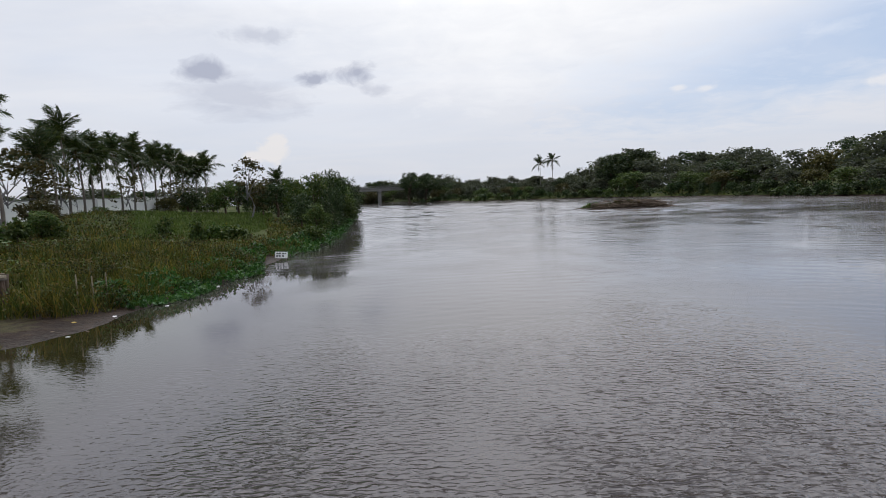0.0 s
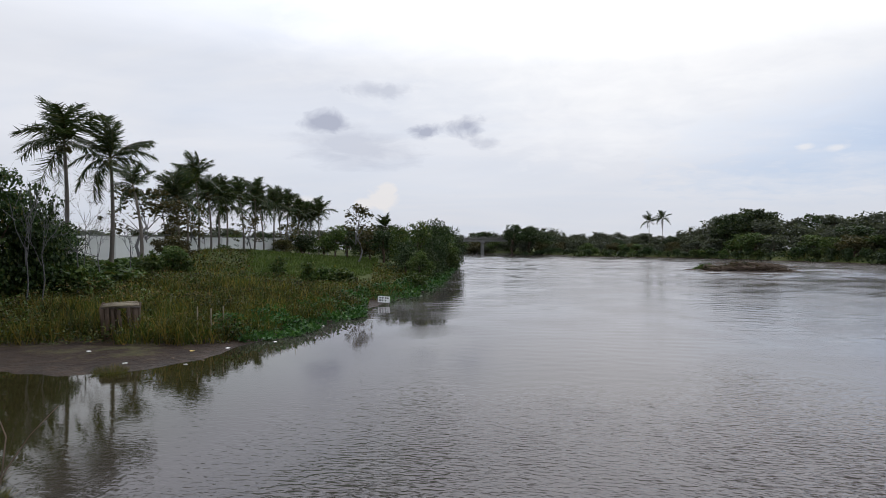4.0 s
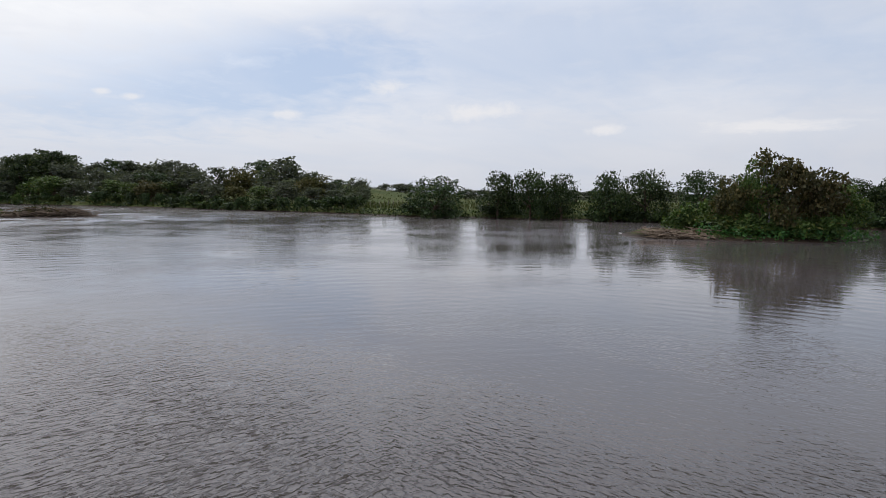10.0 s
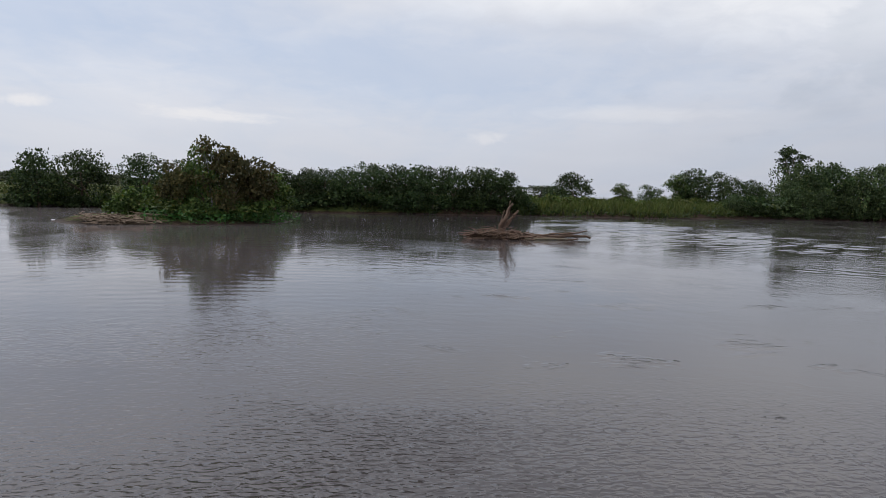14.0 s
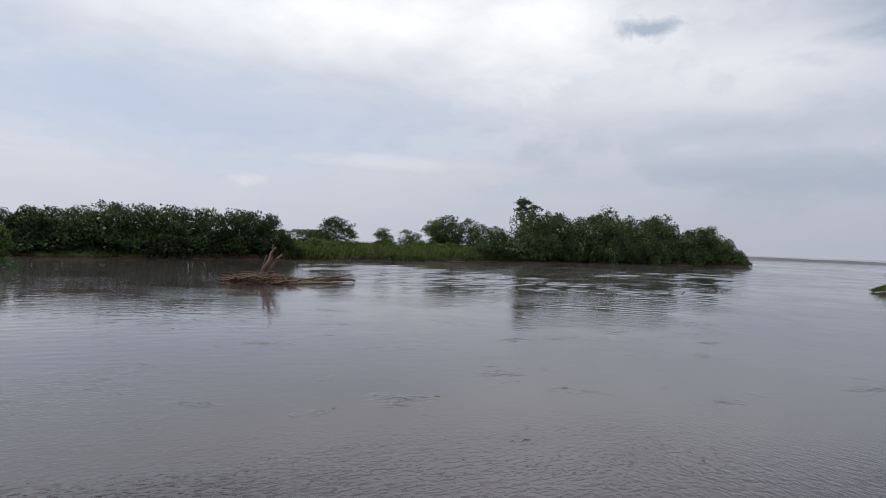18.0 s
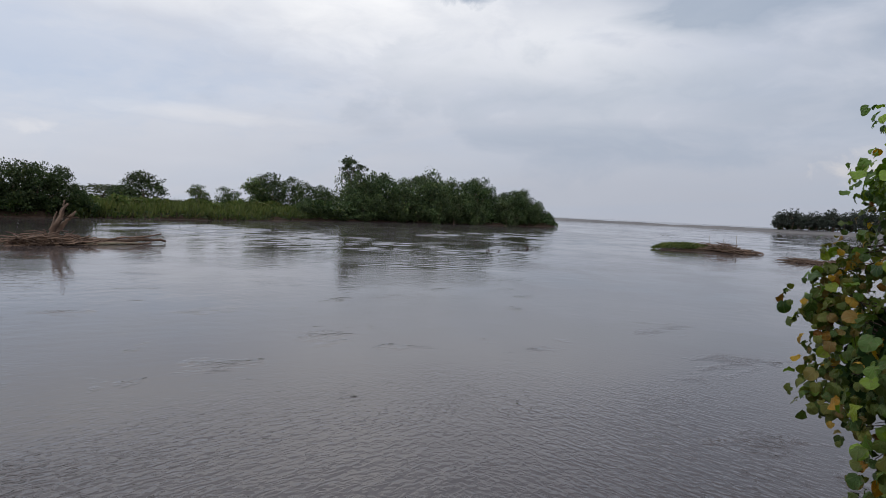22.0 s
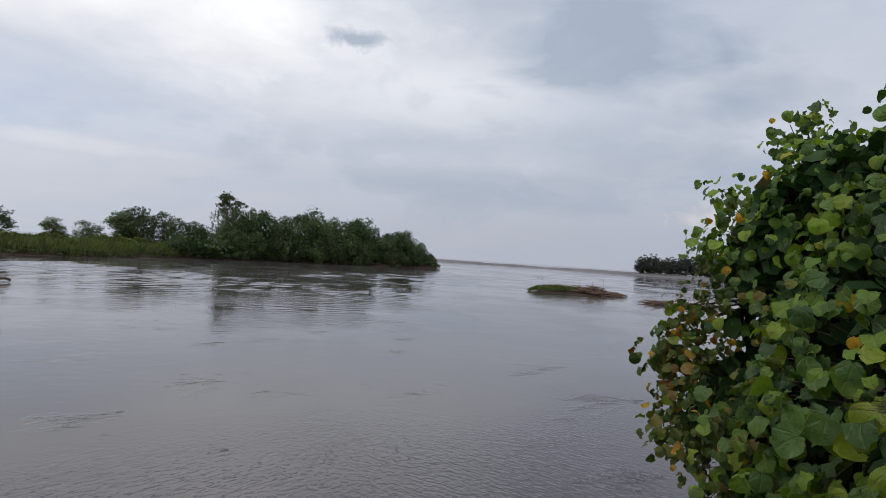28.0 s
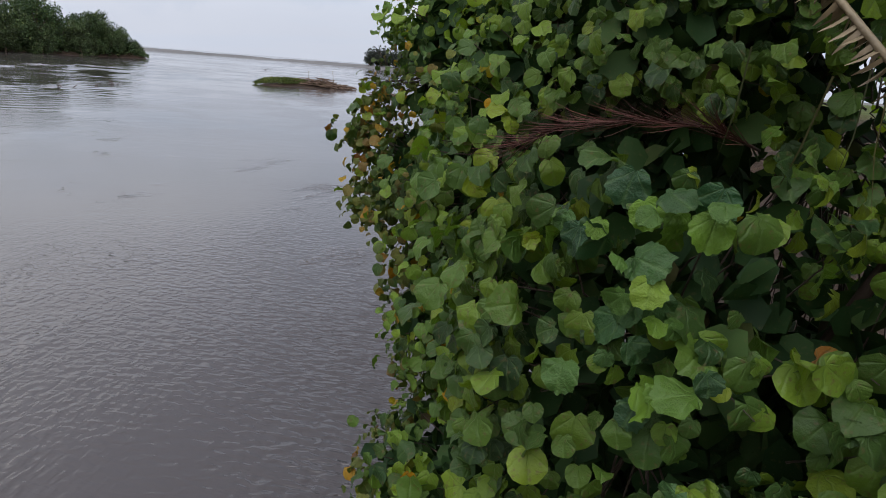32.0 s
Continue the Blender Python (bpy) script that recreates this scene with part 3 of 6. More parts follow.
# ---------------------------------------------------------------- the lie of the land
HOME_BANK = [(-4.4, 4.4), (-2.8, 2.4), (-0.5, 1.3), (0.5, 0.8), (0.7, -0.8), (0.4, -2.4), (-0.5, -5), (-4, -15), (-9, -40), (-24, -90), (-75, -300), (-400, -420), (-900, -300), (-900, 0), (-60, 3), (-20, 5), (-9, 5.2)]
LANDING = [(-4.6, 4.8), (-5.2, 5.9), (-6.2, 6.9), (-7.5, 7.5), (-8.6, 8.1), (-11.6, 9.0), (-24, 12.5), (-40, 15), (-60, 19), (-60, 0), (-9, 3), (-4, 3.4)]
LEFT_BANK = [(-40, 17), (-25, 17.4), (-19, 17.6), (-16, 18.3), (-12, 18.8), (-10.9, 19.9), (-10.3, 23.3), (-9.8, 27.4), (-10, 33.8), (-9.6, 46.3), (-11.2, 66), (-16.8, 115), (-27, 190), (-46, 318), (-90, 420), (-300, 600), (-2500, 2500), (-4500, 0), (-900, 28), (-60, 22)]
MUD_SPIT = [(-19.5, 18.5), (-18.2, 16.7), (-15.5, 15.0), (-12.8, 14.5), (-11.2, 15.6), (-10.4, 18), (-10.6, 20.5), (-14, 21)]
FAR_BANK = [(-28, 330), (-2, 292), (14, 241), (48, 208), (68, 153), (76, 86), (74, 70), (81, 58), (87, 48), (88, 30), (90, 8), (97, -15), (100, -27), (104, -53), (112, -72), (120, -89), (119, -110), (116, -150), (114, -165), (119, -172), (200, -150), (700, -100), (4500, -300), (4500, 4500), (-1000, 4500), (-200, 700)]
SAND_BAR = [(1500, -760), (330, -480), (236, -505), (190, -480), (117, -428), (60, -405), (-200, -380), (-900, -520), (-900, -660), (60, -455), (200, -540), (330, -530), (1500, -830)]
ISLAND = [(52.5, 23.5), (55, 20), (54.5, 16.6), (57, 12), (61, 7.6), (68, 7), (72, 14), (68, 22), (60, 27), (55, 26)]


def oval(x, y, a, b, turn):
    t = radians(turn)
    return [(x + a * math.cos(k) * math.cos(t) - b * math.sin(k) * math.sin(t), y + a * math.cos(k) * math.sin(t) + b * math.sin(k) * math.cos(t)) for k in np.arange(12) * math.pi / 6]


# name: outline, height, how far the slope reaches
LANDS = [(HOME_BANK, 1.9, 0.6), (LANDING, 0.5, 1.2), (LEFT_BANK, 1.75, 14.0), (MUD_SPIT, 0.32, 2.0), (FAR_BANK, 1.25, 1.3), (SAND_BAR, 2.75, 14.0), (ISLAND, 0.7, 2.5), (oval(28.7, 100.5, 6.2, 1.7, -14), 0.5, 1.2), (oval(31.6, -76.3, 4.9, 2.0, 30), 0.35, 1.0), (oval(16.6, -69.4, 3.2, 1.0, 10), 0.3, 0.8)]


def edge_distance(px, py, poly):
    """The distance to an outline: positive inside."""
    best = np.full(px.shape, 1e18)
    inside = np.zeros(px.shape, bool)
    for (ax, ay), (bx, by) in zip(poly, poly[1:] + poly[:1]):
        dx, dy = bx - ax, by - ay
        t = np.clip(((px - ax) * dx + (py - ay) * dy) / (dx * dx + dy * dy), 0, 1)
        best = np.minimum(best, (px - ax - t * dx) ** 2 + (py - ay - t * dy) ** 2)
        if dy:
            inside ^= ((ay > py) != (by > py)) & (px < (bx - ax) * (py - ay) / dy + ax)
    return np.where(inside, 1, -1) * np.sqrt(best)


def wobble(x, y, s):
    return (np.sin(x * s + 1.3 * np.sin(y * s * 0.7)) + np.sin(y * s * 1.31 + 1.7 * np.sin(x * s * 0.53 + 2)) + 0.5 * np.sin((x - y) * s * 2.3)) / 2.5


def mound(x, y, cx, cy, a, b, h, turn=0.0):
    t = radians(turn)
    u, v = (x - cx) * math.cos(t) + (y - cy) * math.sin(t), (y - cy) * math.cos(t) - (x - cx) * math.sin(t)
    return h * np.exp(-((u / a) ** 2 + (v / b) ** 2))


def land(x, y):
    """The height of the ground."""
    x, y = np.asarray(x, float), np.asarray(y, float)
    z = np.full(x.shape, -1.6)
    far = np.hypot(x, y)
    jag = wobble(x, y, 1.1) * np.clip(far / 60, 0.12, 0.8) + wobble(x, y, 0.23) * np.clip(far / 90, 0.0, 2.0)
    for poly, h, reach in LANDS:
        d = edge_distance(x, y, poly) + jag * (0.35 if poly is MUD_SPIT else 1.0)
        z = np.maximum(z, np.where(d < 0, np.maximum(-1.6, 0.30 * d), h * (1 - np.exp(-np.maximum(d, 0) / reach))))
    dry = np.clip(z * 2, 0, 1)
    z = z + dry * (0.10 * wobble(x, y, 0.9) + 0.12 * wobble(x, y, 0.21) + 0.05 * wobble(x + 4, y, 3.1) * (far < 30))
    # the wooded hill, the dyke behind the field, low hills far off
    z = z + dry * (mound(x, y, 135, 190, 46, 26, 7.4, -35) + mound(x, y, -33, 60, 24, 3.2, 1.3, 98) + mound(x, y, -28.4, 78, 34, 15, 0.65, 110))
    z = z + dry * (mound(x, y, 1700, 700, 500, 300, 16) + mound(x, y, 2000, -150, 500, 130, 20) + mound(x, y, 560, 560, 200, 120, 7, 30))
    return z


rings = np.concatenate([[0.0], np.geomspace(0.6, 60, 104), np.geomspace(61.5, 620, 76), np.geomspace(640, 4600, 26)])
spokes = 480
ang = np.arange(spokes) * 2 * np.pi / spokes
gx, gy = rings[:, None] * np.sin(ang)[None], rings[:, None] * np.cos(ang)[None]
gv = np.stack([gx, gy, land(gx, gy)], -1).reshape(-1, 3)
gi, gj = np.meshgrid(np.arange(len(rings) - 1), np.arange(spokes), indexing="ij")
gk = (gj + 1) % spokes
gq = np.stack([gi * spokes + gj, (gi + 1) * spokes + gj, (gi + 1) * spokes + gk, gi * spokes + gk], -1).reshape(-1, 4)
ground = tagged(new("ground", mesh_of("ground", gv, gq, GROUND, True)), "green river banks with bare dark mud along the water", "ground", "", "structure")
ground.data.materials.append(SAND)
mid = gv[gq].mean(1)
on_bar = (np.hypot(mid[:, 0], mid[:, 1]) > 350) & (mid[:, 1] < -300)
ground.data.polygons.foreach_set("material_index", on_bar.astype(np.int32))

# the water: a sheet with low waves, choppy far upstream, patchy and mostly calm elsewhere
wr = np.concatenate([[0.0, 2.0, 4.0], np.geomspace(5.5, 345, 580), np.geomspace(370, 4700, 14)])
wa = np.radians(np.concatenate([np.arange(-62, 178, 0.8), np.arange(178, 298, 5.0)]))
ns = len(wa)
wx, wy = wr[:, None] * np.sin(wa)[None], wr[:, None] * np.cos(wa)[None]
far_, bear = np.hypot(wx, wy), np.degrees(np.arctan2(wx, wy))
patch = np.clip(0.45 + 0.9 * wobble(wx * 0.35, wy, 0.11) + 0.6 * wobble(wx, wy * 0.4, 0.31), 0, 1.4)
gusty = np.clip(0.35 + 1.1 * wobble(wx + 3, wy * 0.8, 0.24) + 0.5 * wobble(wx, wy, 0.7), 0, 1.3)
steep = 0.003 + 0.007 * patch + 0.014 * np.clip((far_ - 45) / 25, 0, 1) * (0.4 + patch)
steep += 0.080 * np.clip((far_ - 55) / 60, 0, 1) * np.clip((30 - bear) / 14, 0, 1) * (0.5 + 0.5 * patch)
steep += 0.024 * np.clip(1 - np.abs(bear - 30) / 22, 0, 1) * np.clip(1 - np.abs(far_ - 100) / 26, 0, 1) * patch
steep += 0.064 * np.clip(1.8 - np.abs(bear - 127) / 13, 0, 1) * np.clip(1.6 - np.abs(far_ - 92) / 38, 0, 1) * (0.25 + 0.75 * patch)
steep += 0.017 * np.clip(1.5 - np.abs(bear - 18) / 26, 0, 1) * np.clip((60 - far_) / 30, 0, 1) * np.clip((far_ - 8) / 5, 0, 1) * (0.5 + 0.5 * gusty)
steep += 0.020 * np.clip((wy - 28) / 12, 0, 1) * np.clip((6 - wx) / 10, 0, 1)
steep += 0.013 * np.clip(1 - np.abs(far_ - 8) / 10, 0, 1) * np.clip((wx + 4) / 6, 0, 1) * np.clip((wy + 30) / 40, 0.35, 1) * gusty
steep *= np.maximum(np.clip((wx + 7) / 8, 0.12, 1), np.clip((wy - 24) / 12, 0, 1)) * np.clip((345 - far_) / 60, 0, 1) * np.clip((far_ - 5) / 3, 0, 1)
step_r, step_t = np.maximum(far_ * 0.00714, 0.01), np.maximum(far_ * 0.014, 0.02)
waves, weight = np.zeros_like(wx), np.zeros_like(wx)
wave_rng = np.random.default_rng(3)
turns = [wobble(wx, wy, s_) for s_ in (2.2, 0.8, 0.28)]
for i_, lam in enumerate(np.geomspace(0.22, 6.5, 84)):
    a_, k_ = i_ * 2.39996 + wave_rng.random(), 6.283 / lam
    cr = np.abs(np.cos(a_ - (np.pi / 2 - np.radians(bear)))) + 0.02
    sr = np.sqrt(np.maximum(1 - np.minimum(cr, 1) ** 2, 0)) + 0.02
    share = np.clip(lam / (cr * step_r) / 2.6 - 1.0, 0, 1) * np.clip(lam / (sr * step_t) / 2.6 - 1.0, 0, 1) * np.clip(3.0 - lam / (step_r * 1.9 + 0.05), 0, 1)
    share = share * np.where(far_ > 30, np.minimum(cr, 1) ** np.clip((far_ - 30) / 12, 0, 2.5), 1.0)
    bend = turns[0 if lam < 0.8 else 1 if lam < 2.4 else 2]
    waves += share * np.sin(k_ * (wx * math.cos(a_) + wy * math.sin(a_)) + a_ * 5 + bend * 2.2) / k_
    weight += share ** 2
waves *= steep * np.sqrt(2 / np.maximum(weight, 1.0))
wi, wj = np.meshgrid(np.arange(len(wr) - 1), np.arange(ns), indexing="ij")
wk = (wj + 1) % ns
wq = np.stack([wi * ns + wj, (wi + 1) * ns + wj, (wi + 1) * ns + wk, wi * ns + wk], -1).reshape(-1, 4)
tagged(new("water", mesh_of("water", np.stack([wx, wy, waves], -1).reshape(-1, 3), wq, WATER, True)), "wide grey-brown river with small wind ripples", "water", "", "structure")

# ---------------------------------------------------------------- trees
def crown_leaves(r, lumps, n, size, shape=SPRIG, droop=0.3, fill=0.25, knobs=7):
    """Leaves on and a little inside a heap of rounded clumps, each with smaller knobs of foliage on its surface."""
    base = lumps[:, :3], lumps[:, 3:6]
    if knobs:
        m = len(lumps) * knobs
        kd = unit(r.normal(size=(m, 3)) + np.array([0, 0, 0.25]))
        rr = np.repeat(base[1], knobs, 0)
        kc = np.repeat(base[0], knobs, 0) + kd * rr * (0.72 + 0.2 * r.random(m))[:, None]
        kr = rr.mean(1, keepdims=True) * (0.26 + 0.22 * r.random((m, 1))) * np.array([[1, 1, 0.85]])
        c, rad = np.concatenate([base[0], kc]), np.concatenate([base[1] * 0.9, kr])
        weight = np.concatenate([np.full(len(lumps), 0.5), np.full(m, 1.5)])
    else:
        c, rad = base
        weight = np.ones(len(c))
    area = (rad[:, 0] * rad[:, 1] + rad[:, 1] * rad[:, 2] + rad[:, 0] * rad[:, 2]) * weight
    k = r.choice(len(c), n, p=area / area.sum())
    d = unit(r.normal(size=(n, 3)))
    d[:, 2] = np.where(r.random(n) < 0.6, np.abs(d[:, 2]), d[:, 2])
    s = 1 - fill * r.random(n) ** 1.5 + 0.06 * r.normal(size=n)
    p = c[k] + d * rad[k] * s[:, None]
    tip = unit(d * 0.25 + r.normal(size=(n, 3)) * 0.8 + np.array([0, 0, -droop]))
    face = unit(d + r.normal(size=(n, 3)) * 0.32 + np.array([0, 0, 0.25]))
    return scatter(shape, p, tip, face, size * (0.6 + 0.8 * r.random(n)))


def make_lumps(r, n, wide, z0, z1, size, flat=0.8, lean=0.0):
    out = []
    for i in range(n):
        a, t = r.random() * 6.283, r.random()
        z = z0 + (z1 - z0) * t
        ring = wide * math.sqrt(max(0.05, 1 - ((t - 0.35) / 0.68) ** 2)) * (0.45 + 0.45 * r.random())
        s = size * (0.6 + 0.7 * r.random())
        out.append((math.cos(a) * ring + lean * z, math.sin(a) * ring, z, s, s, s * flat * (0.8 + 0.4 * r.random())))
    out.append((lean * z1, 0, z0 + (z1 - z0) * 0.55, wide * 0.55, wide * 0.55, (z1 - z0) * 0.45))
    return np.array(out)


def limbs(r, lumps, base_r, fork, lean=0.0, sides=4, most=9):
    """A trunk, and limbs that reach into the clumps."""
    top = np.array([lean * fork, 0, fork])
    ts = np.linspace(0, 1, 5)[:, None]
    bend = np.array([r.normal() * 0.08, r.normal() * 0.08, 0]) * fork
    trunk = tube(ts * top + np.sin(ts * 3.14) * bend + np.array([0, 0, -0.3]) * (1 - ts), base_r * np.linspace(1.25, 0.7, 5), 8)
    arms = []
    for c in lumps[:most, :3]:
        u = np.linspace(0, 1, 4)[:, None]
        start = top * (0.55 + 0.45 * r.random())
        path = start + (c - start) * u + np.array([0, 0, 1]) * np.sin(u * 3.14) * 0.08 * np.linalg.norm(c - start) + r.normal(size=(4, 3)) * 0.04 * u
        arms.append(tube(path, base_r * np.linspace(0.5, 0.1, 4), sides, False))
    return trunk, joined(arms)


def tree_kind(seed, name, label, leaf, n, size, wide, z0, z1, lump, count, fork, base_r, droop=0.3, shape=SPRIG, flat=0.8, fill=0.25, bark=TWIG, category="tree", lean=0.0):
    """A tree with trunk, limbs and crown, kept far below the ground as the pattern for its copies."""
    r = np.random.default_rng(seed)
    lumps = make_lumps(r, count, wide, z0, z1, lump, flat, lean)
    trunk, arms = limbs(r, lumps, base_r, fork, lean)
    leaves = crown_leaves(r, lumps, n, size, shape, droop, fill)
    meshes = [("trunk", mesh_of("trunk", *joined([trunk, arms]), bark, True)), ("crown", mesh_of("crown", *leaves, leaf))]
    return {"name": name, "label": label, "category": category, "meshes": meshes, "top": float(np.percentile(leaves[0][:, 2], 99)), "wide": float(np.percentile(np.hypot(leaves[0][:, 0], leaves[0][:, 1]), 94))}


def plant_tree(kind, x, y, top, wide, group, turn=None, label="", sink=0.1):
    """A tree of that kind at a place, with its top at a height over the water and a half width."""
    z = float(land(x, y)) - sink
    sz, sw = (top - z) / kind["top"], wide / kind["wide"]
    m = Matrix.LocRotScale((x, y, z), Euler((0, 0, rng.random() * 6.28 if turn is None else turn)), (sw, sw, sz))
    t = thing(kind["name"], label or kind["label"], kind["category"], group, "", m)
    for n, me in kind["meshes"]:
        part(n, me, t)
    return t


DENSE = [tree_kind(10 + i, "river_tree", "dense dark green broadleaf tree reaching down to the water", DARK_LEAF, 4500, 0.225, 2.7, 0.4, 4.9, 1.30, 30, 2.2, 0.16) for i in range(4)]
ROUND = [tree_kind(100 + i, "river_tree", "dense round-topped green tree on the wooded shore", POINT_LEAF, 4200, 0.235, 2.5, 0.5, 4.4, 1.7, 14, 2.2, 0.16, flat=0.95) for i in range(4)]
OPEN = [tree_kind(20 + i, "broadleaf_tree", "dark broadleaf tree with open crown and visible trunk", DARK_LEAF, 3200, 0.24, 2.4, 2.6, 6.2, 1.0, 20, 3.0, 0.16) for i in range(3)]
MIXED = [tree_kind(30 + i, "broadleaf_tree", "mid-green broadleaf tree with uneven crown", MID_LEAF, 3400, 0.25, 2.6, 1.6, 5.6, 1.1, 24, 2.4, 0.15) for i in range(3)]
OLIVE = [tree_kind(40 + i, "scrub_tree", "dry olive-green scrub tree on the bank", OLIVE_LEAF, 2700, 0.28, 2.4, 1.0, 4.6, 1.1, 20, 1.6, 0.12) for i in range(2)]
SHRUB_DARK = [tree_kind(55 + i, "shrub", "dark green shrub at the water's edge", DARK_LEAF, 850, 0.245, 1.0, 0.3, 1.5, 0.55, 12, 0.6, 0.05, category="shrub") for i in range(3)]
SHRUB_LIGHT = [tree_kind(110 + i, "shrub", "light green leafy shrub on the reed bank", REED, 620, 0.27, 1.1, 0.3, 1.3, 0.55, 10, 0.6, 0.05, category="shrub") for i in range(2)]
SHRUB = [tree_kind(50 + i, "shrub", "low green shrub at the edge of the bank", MID_LEAF, 850, 0.245, 1.0, 0.3, 1.5, 0.55, 12, 0.6, 0.05, category="shrub") for i in range(3)]
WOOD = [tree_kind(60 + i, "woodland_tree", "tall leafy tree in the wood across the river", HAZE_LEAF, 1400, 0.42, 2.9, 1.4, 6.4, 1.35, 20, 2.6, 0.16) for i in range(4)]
PINE = [tree_kind(70 + i, "casuarina_tree", "dark feathery casuarina tree on the sand spit", PINE_LEAF, 900, 0.55, 1.9, 2.6, 10.5, 0.8, 26, 8.0, 0.16, flat=1.3, fill=0.6) for i in range(2)]

TALL = tree_kind(85, "broadleaf_tree", "tall feathery tree standing above the wood", DARK_LEAF, 1500, 0.16, 1.35, 4.0, 6.3, 0.44, 24, 4.2, 0.10, flat=0.6, fill=0.7)
AIRY = [tree_kind(90 + i, "broadleaf_tree", "thin tree with a sparse airy crown and bare limbs", OLIVE_LEAF, 620, 0.21, 2.0, 2.6, 6.2, 0.62, 15, 3.0, 0.08, shape=TUFT, flat=0.6, fill=0.7, bark=PALE_BARK) for i in range(2)]
LEAFY = [tree_kind(80 + i, "broadleaf_tree", "large dark green tree with broad round leaves", HIBISCUS_DARK, 8600, 0.135, 2.7, 0.6, 5.6, 0.85, 44, 2.4, 0.15, shape=TUFT, droop=0.6, fill=0.4) for i in range(2)]

# row of trees on the far bank: bearing, distance, top, half width, pattern
ROW = [(48.5, 99, 6.3, 4.6, 0), (54.3, 100, 7.2, 3.3, 1), (57.2, 98, 7.3, 3.2, 2), (60.0, 97, 6.8, 3.0, 3), (64.4, 95, 6.9, 3.3, 1), (67.3, 95, 7.2, 3.3, 2), (71.9, 95, 7.2, 3.3, 0), (75.5, 94, 6.8, 3.2, 3)]
for b, d, top, wide, k in ROW:
    plant_tree(DENSE[k], *place(b, d), top, wide, "trees on the far bank")
ROW_2 = [(79.6, 93, 5.9, 3.0, 1), (82.4, 93, 6.0, 2.9, 3), (84.8, 93, 6.1, 2.9, 0), (86.6, 94, 6.2, 2.9, 2), (88.6, 94, 6.4, 2.9, 1), (90.6, 96, 7.3, 3.2, 2), (92.6, 97, 7.3, 3.2, 3), (94.4, 97, 7.2, 3.2, 1), (96.4, 99, 7.2, 3.2, 0), (98.3, 100, 7.3, 3.2, 3), (100.1, 101, 7.3, 3.2, 1), (101.8, 103, 7.3, 3.1, 2), (103.2, 104, 7.0, 2.6, 0), (104.6, 105, 4.6, 1.8, 3)]
for b, d, top, wide, k in ROW_2:
    plant_tree(DENSE[k], *place(b, d), top, wide, "trees on the far bank")

# ---------------------------------------------------------------- wood across the river and on the hill
SHORE = [(-8, 318), (-0.5, 292), (3.4, 242), (13, 213), (24, 167), (32, 135), (41.6, 116), (46, 102), (54, 100)]
SKYLINE = [(-8, 1.2), (-2, 1.65), (5, 1.3), (9, 1.25), (12, 1.5), (13, 1.7), (15.3, 3.0), (17.6, 3.25), (22, 2.75), (26.5, 2.85), (30, 2.4), (32.5, 2.95), (35, 2.85), (38, 2.2), (41.6, 1.5), (44, 1.0), (46, 0.7)]


def along(table, b):
    return float(np.interp(b, [k[0] for k in table], [k[1] for k in table]))


b = -7.4
while b < 43:
    for row, share in ((0, 0.50), (1, 0.78), (2, 1.0)):
        bb = b + rng.normal() * 0.35
        d = along(SHORE, bb) + (5, 16, 36)[row] + rng.random() * 9 + (22 if bb < -2.6 else 0)
        x, y = place(bb, d)
        top = 3.5 + d * math.tan(radians(along(SKYLINE, bb))) * share * (0.82 + 0.22 * rng.random()) - (1 - share) * 2.0
        if row == 1 and 29.6 < bb < 34.5 and rng.random() < 0.6:
            continue
        top = max(top * (0.88 + 0.2 * rng.random()), float(land(x, y)) + 2.2)
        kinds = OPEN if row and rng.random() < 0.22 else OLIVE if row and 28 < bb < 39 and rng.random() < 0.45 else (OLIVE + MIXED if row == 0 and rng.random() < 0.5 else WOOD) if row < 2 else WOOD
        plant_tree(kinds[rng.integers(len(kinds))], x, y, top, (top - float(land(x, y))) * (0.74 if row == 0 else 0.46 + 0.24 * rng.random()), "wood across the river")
    b += 330 / along(SHORE, b) * (0.62 if b < 14 else 0.8)
# a pale bare-looking tree and two flat-topped dark trees stand out of the wood
for bb, d, top, wide, k in ((-3.0, 312, 14.6, 5.0, 0), (-1.5, 306, 13.6, 5.5, 2), (-0.4, 300, 11.0, 6.0, 1), (15.2, 222, 14.4, 5.0, 1), (17.4, 216, 15.2, 7.0, 0), (33.0, 190, 13.2, 5.5, 2), (35.6, 196, 12.8, 2.6, 1)):
    plant_tree(OPEN[k], *place(bb, d), top, wide, "wood across the river")
# bushes along the foot of the far bank
b = -2.4
while b < 106:
    d = along(SHORE, b) if b < 54 else along([(54, 100), (58, 101), (65, 94), (75, 92), (84, 90.5), (92, 93), (104, 103), (106, 105)], b)
    x, y = place(b, d + 0.8 + rng.random() * 1.6)
    z = float(land(x, y))
    if not (42.5 < b < 46 or 50.4 < b < 52.8 or 61.2 < b < 63.0 or 69.0 < b < 70.2):
        plant_tree((SHRUB_DARK if rng.random() < 0.75 else SHRUB)[rng.integers(3)], x, y, z + 1.3 + rng.random() * (1.4 if b < 48 else 0.9), 1.2 + rng.random() * 1.1, "bushes along the far bank", sink=0.3)
    b += 105 / d * (1.1 + 0.8 * rng.random()) * (0.6 if b > 79 else 1.0)
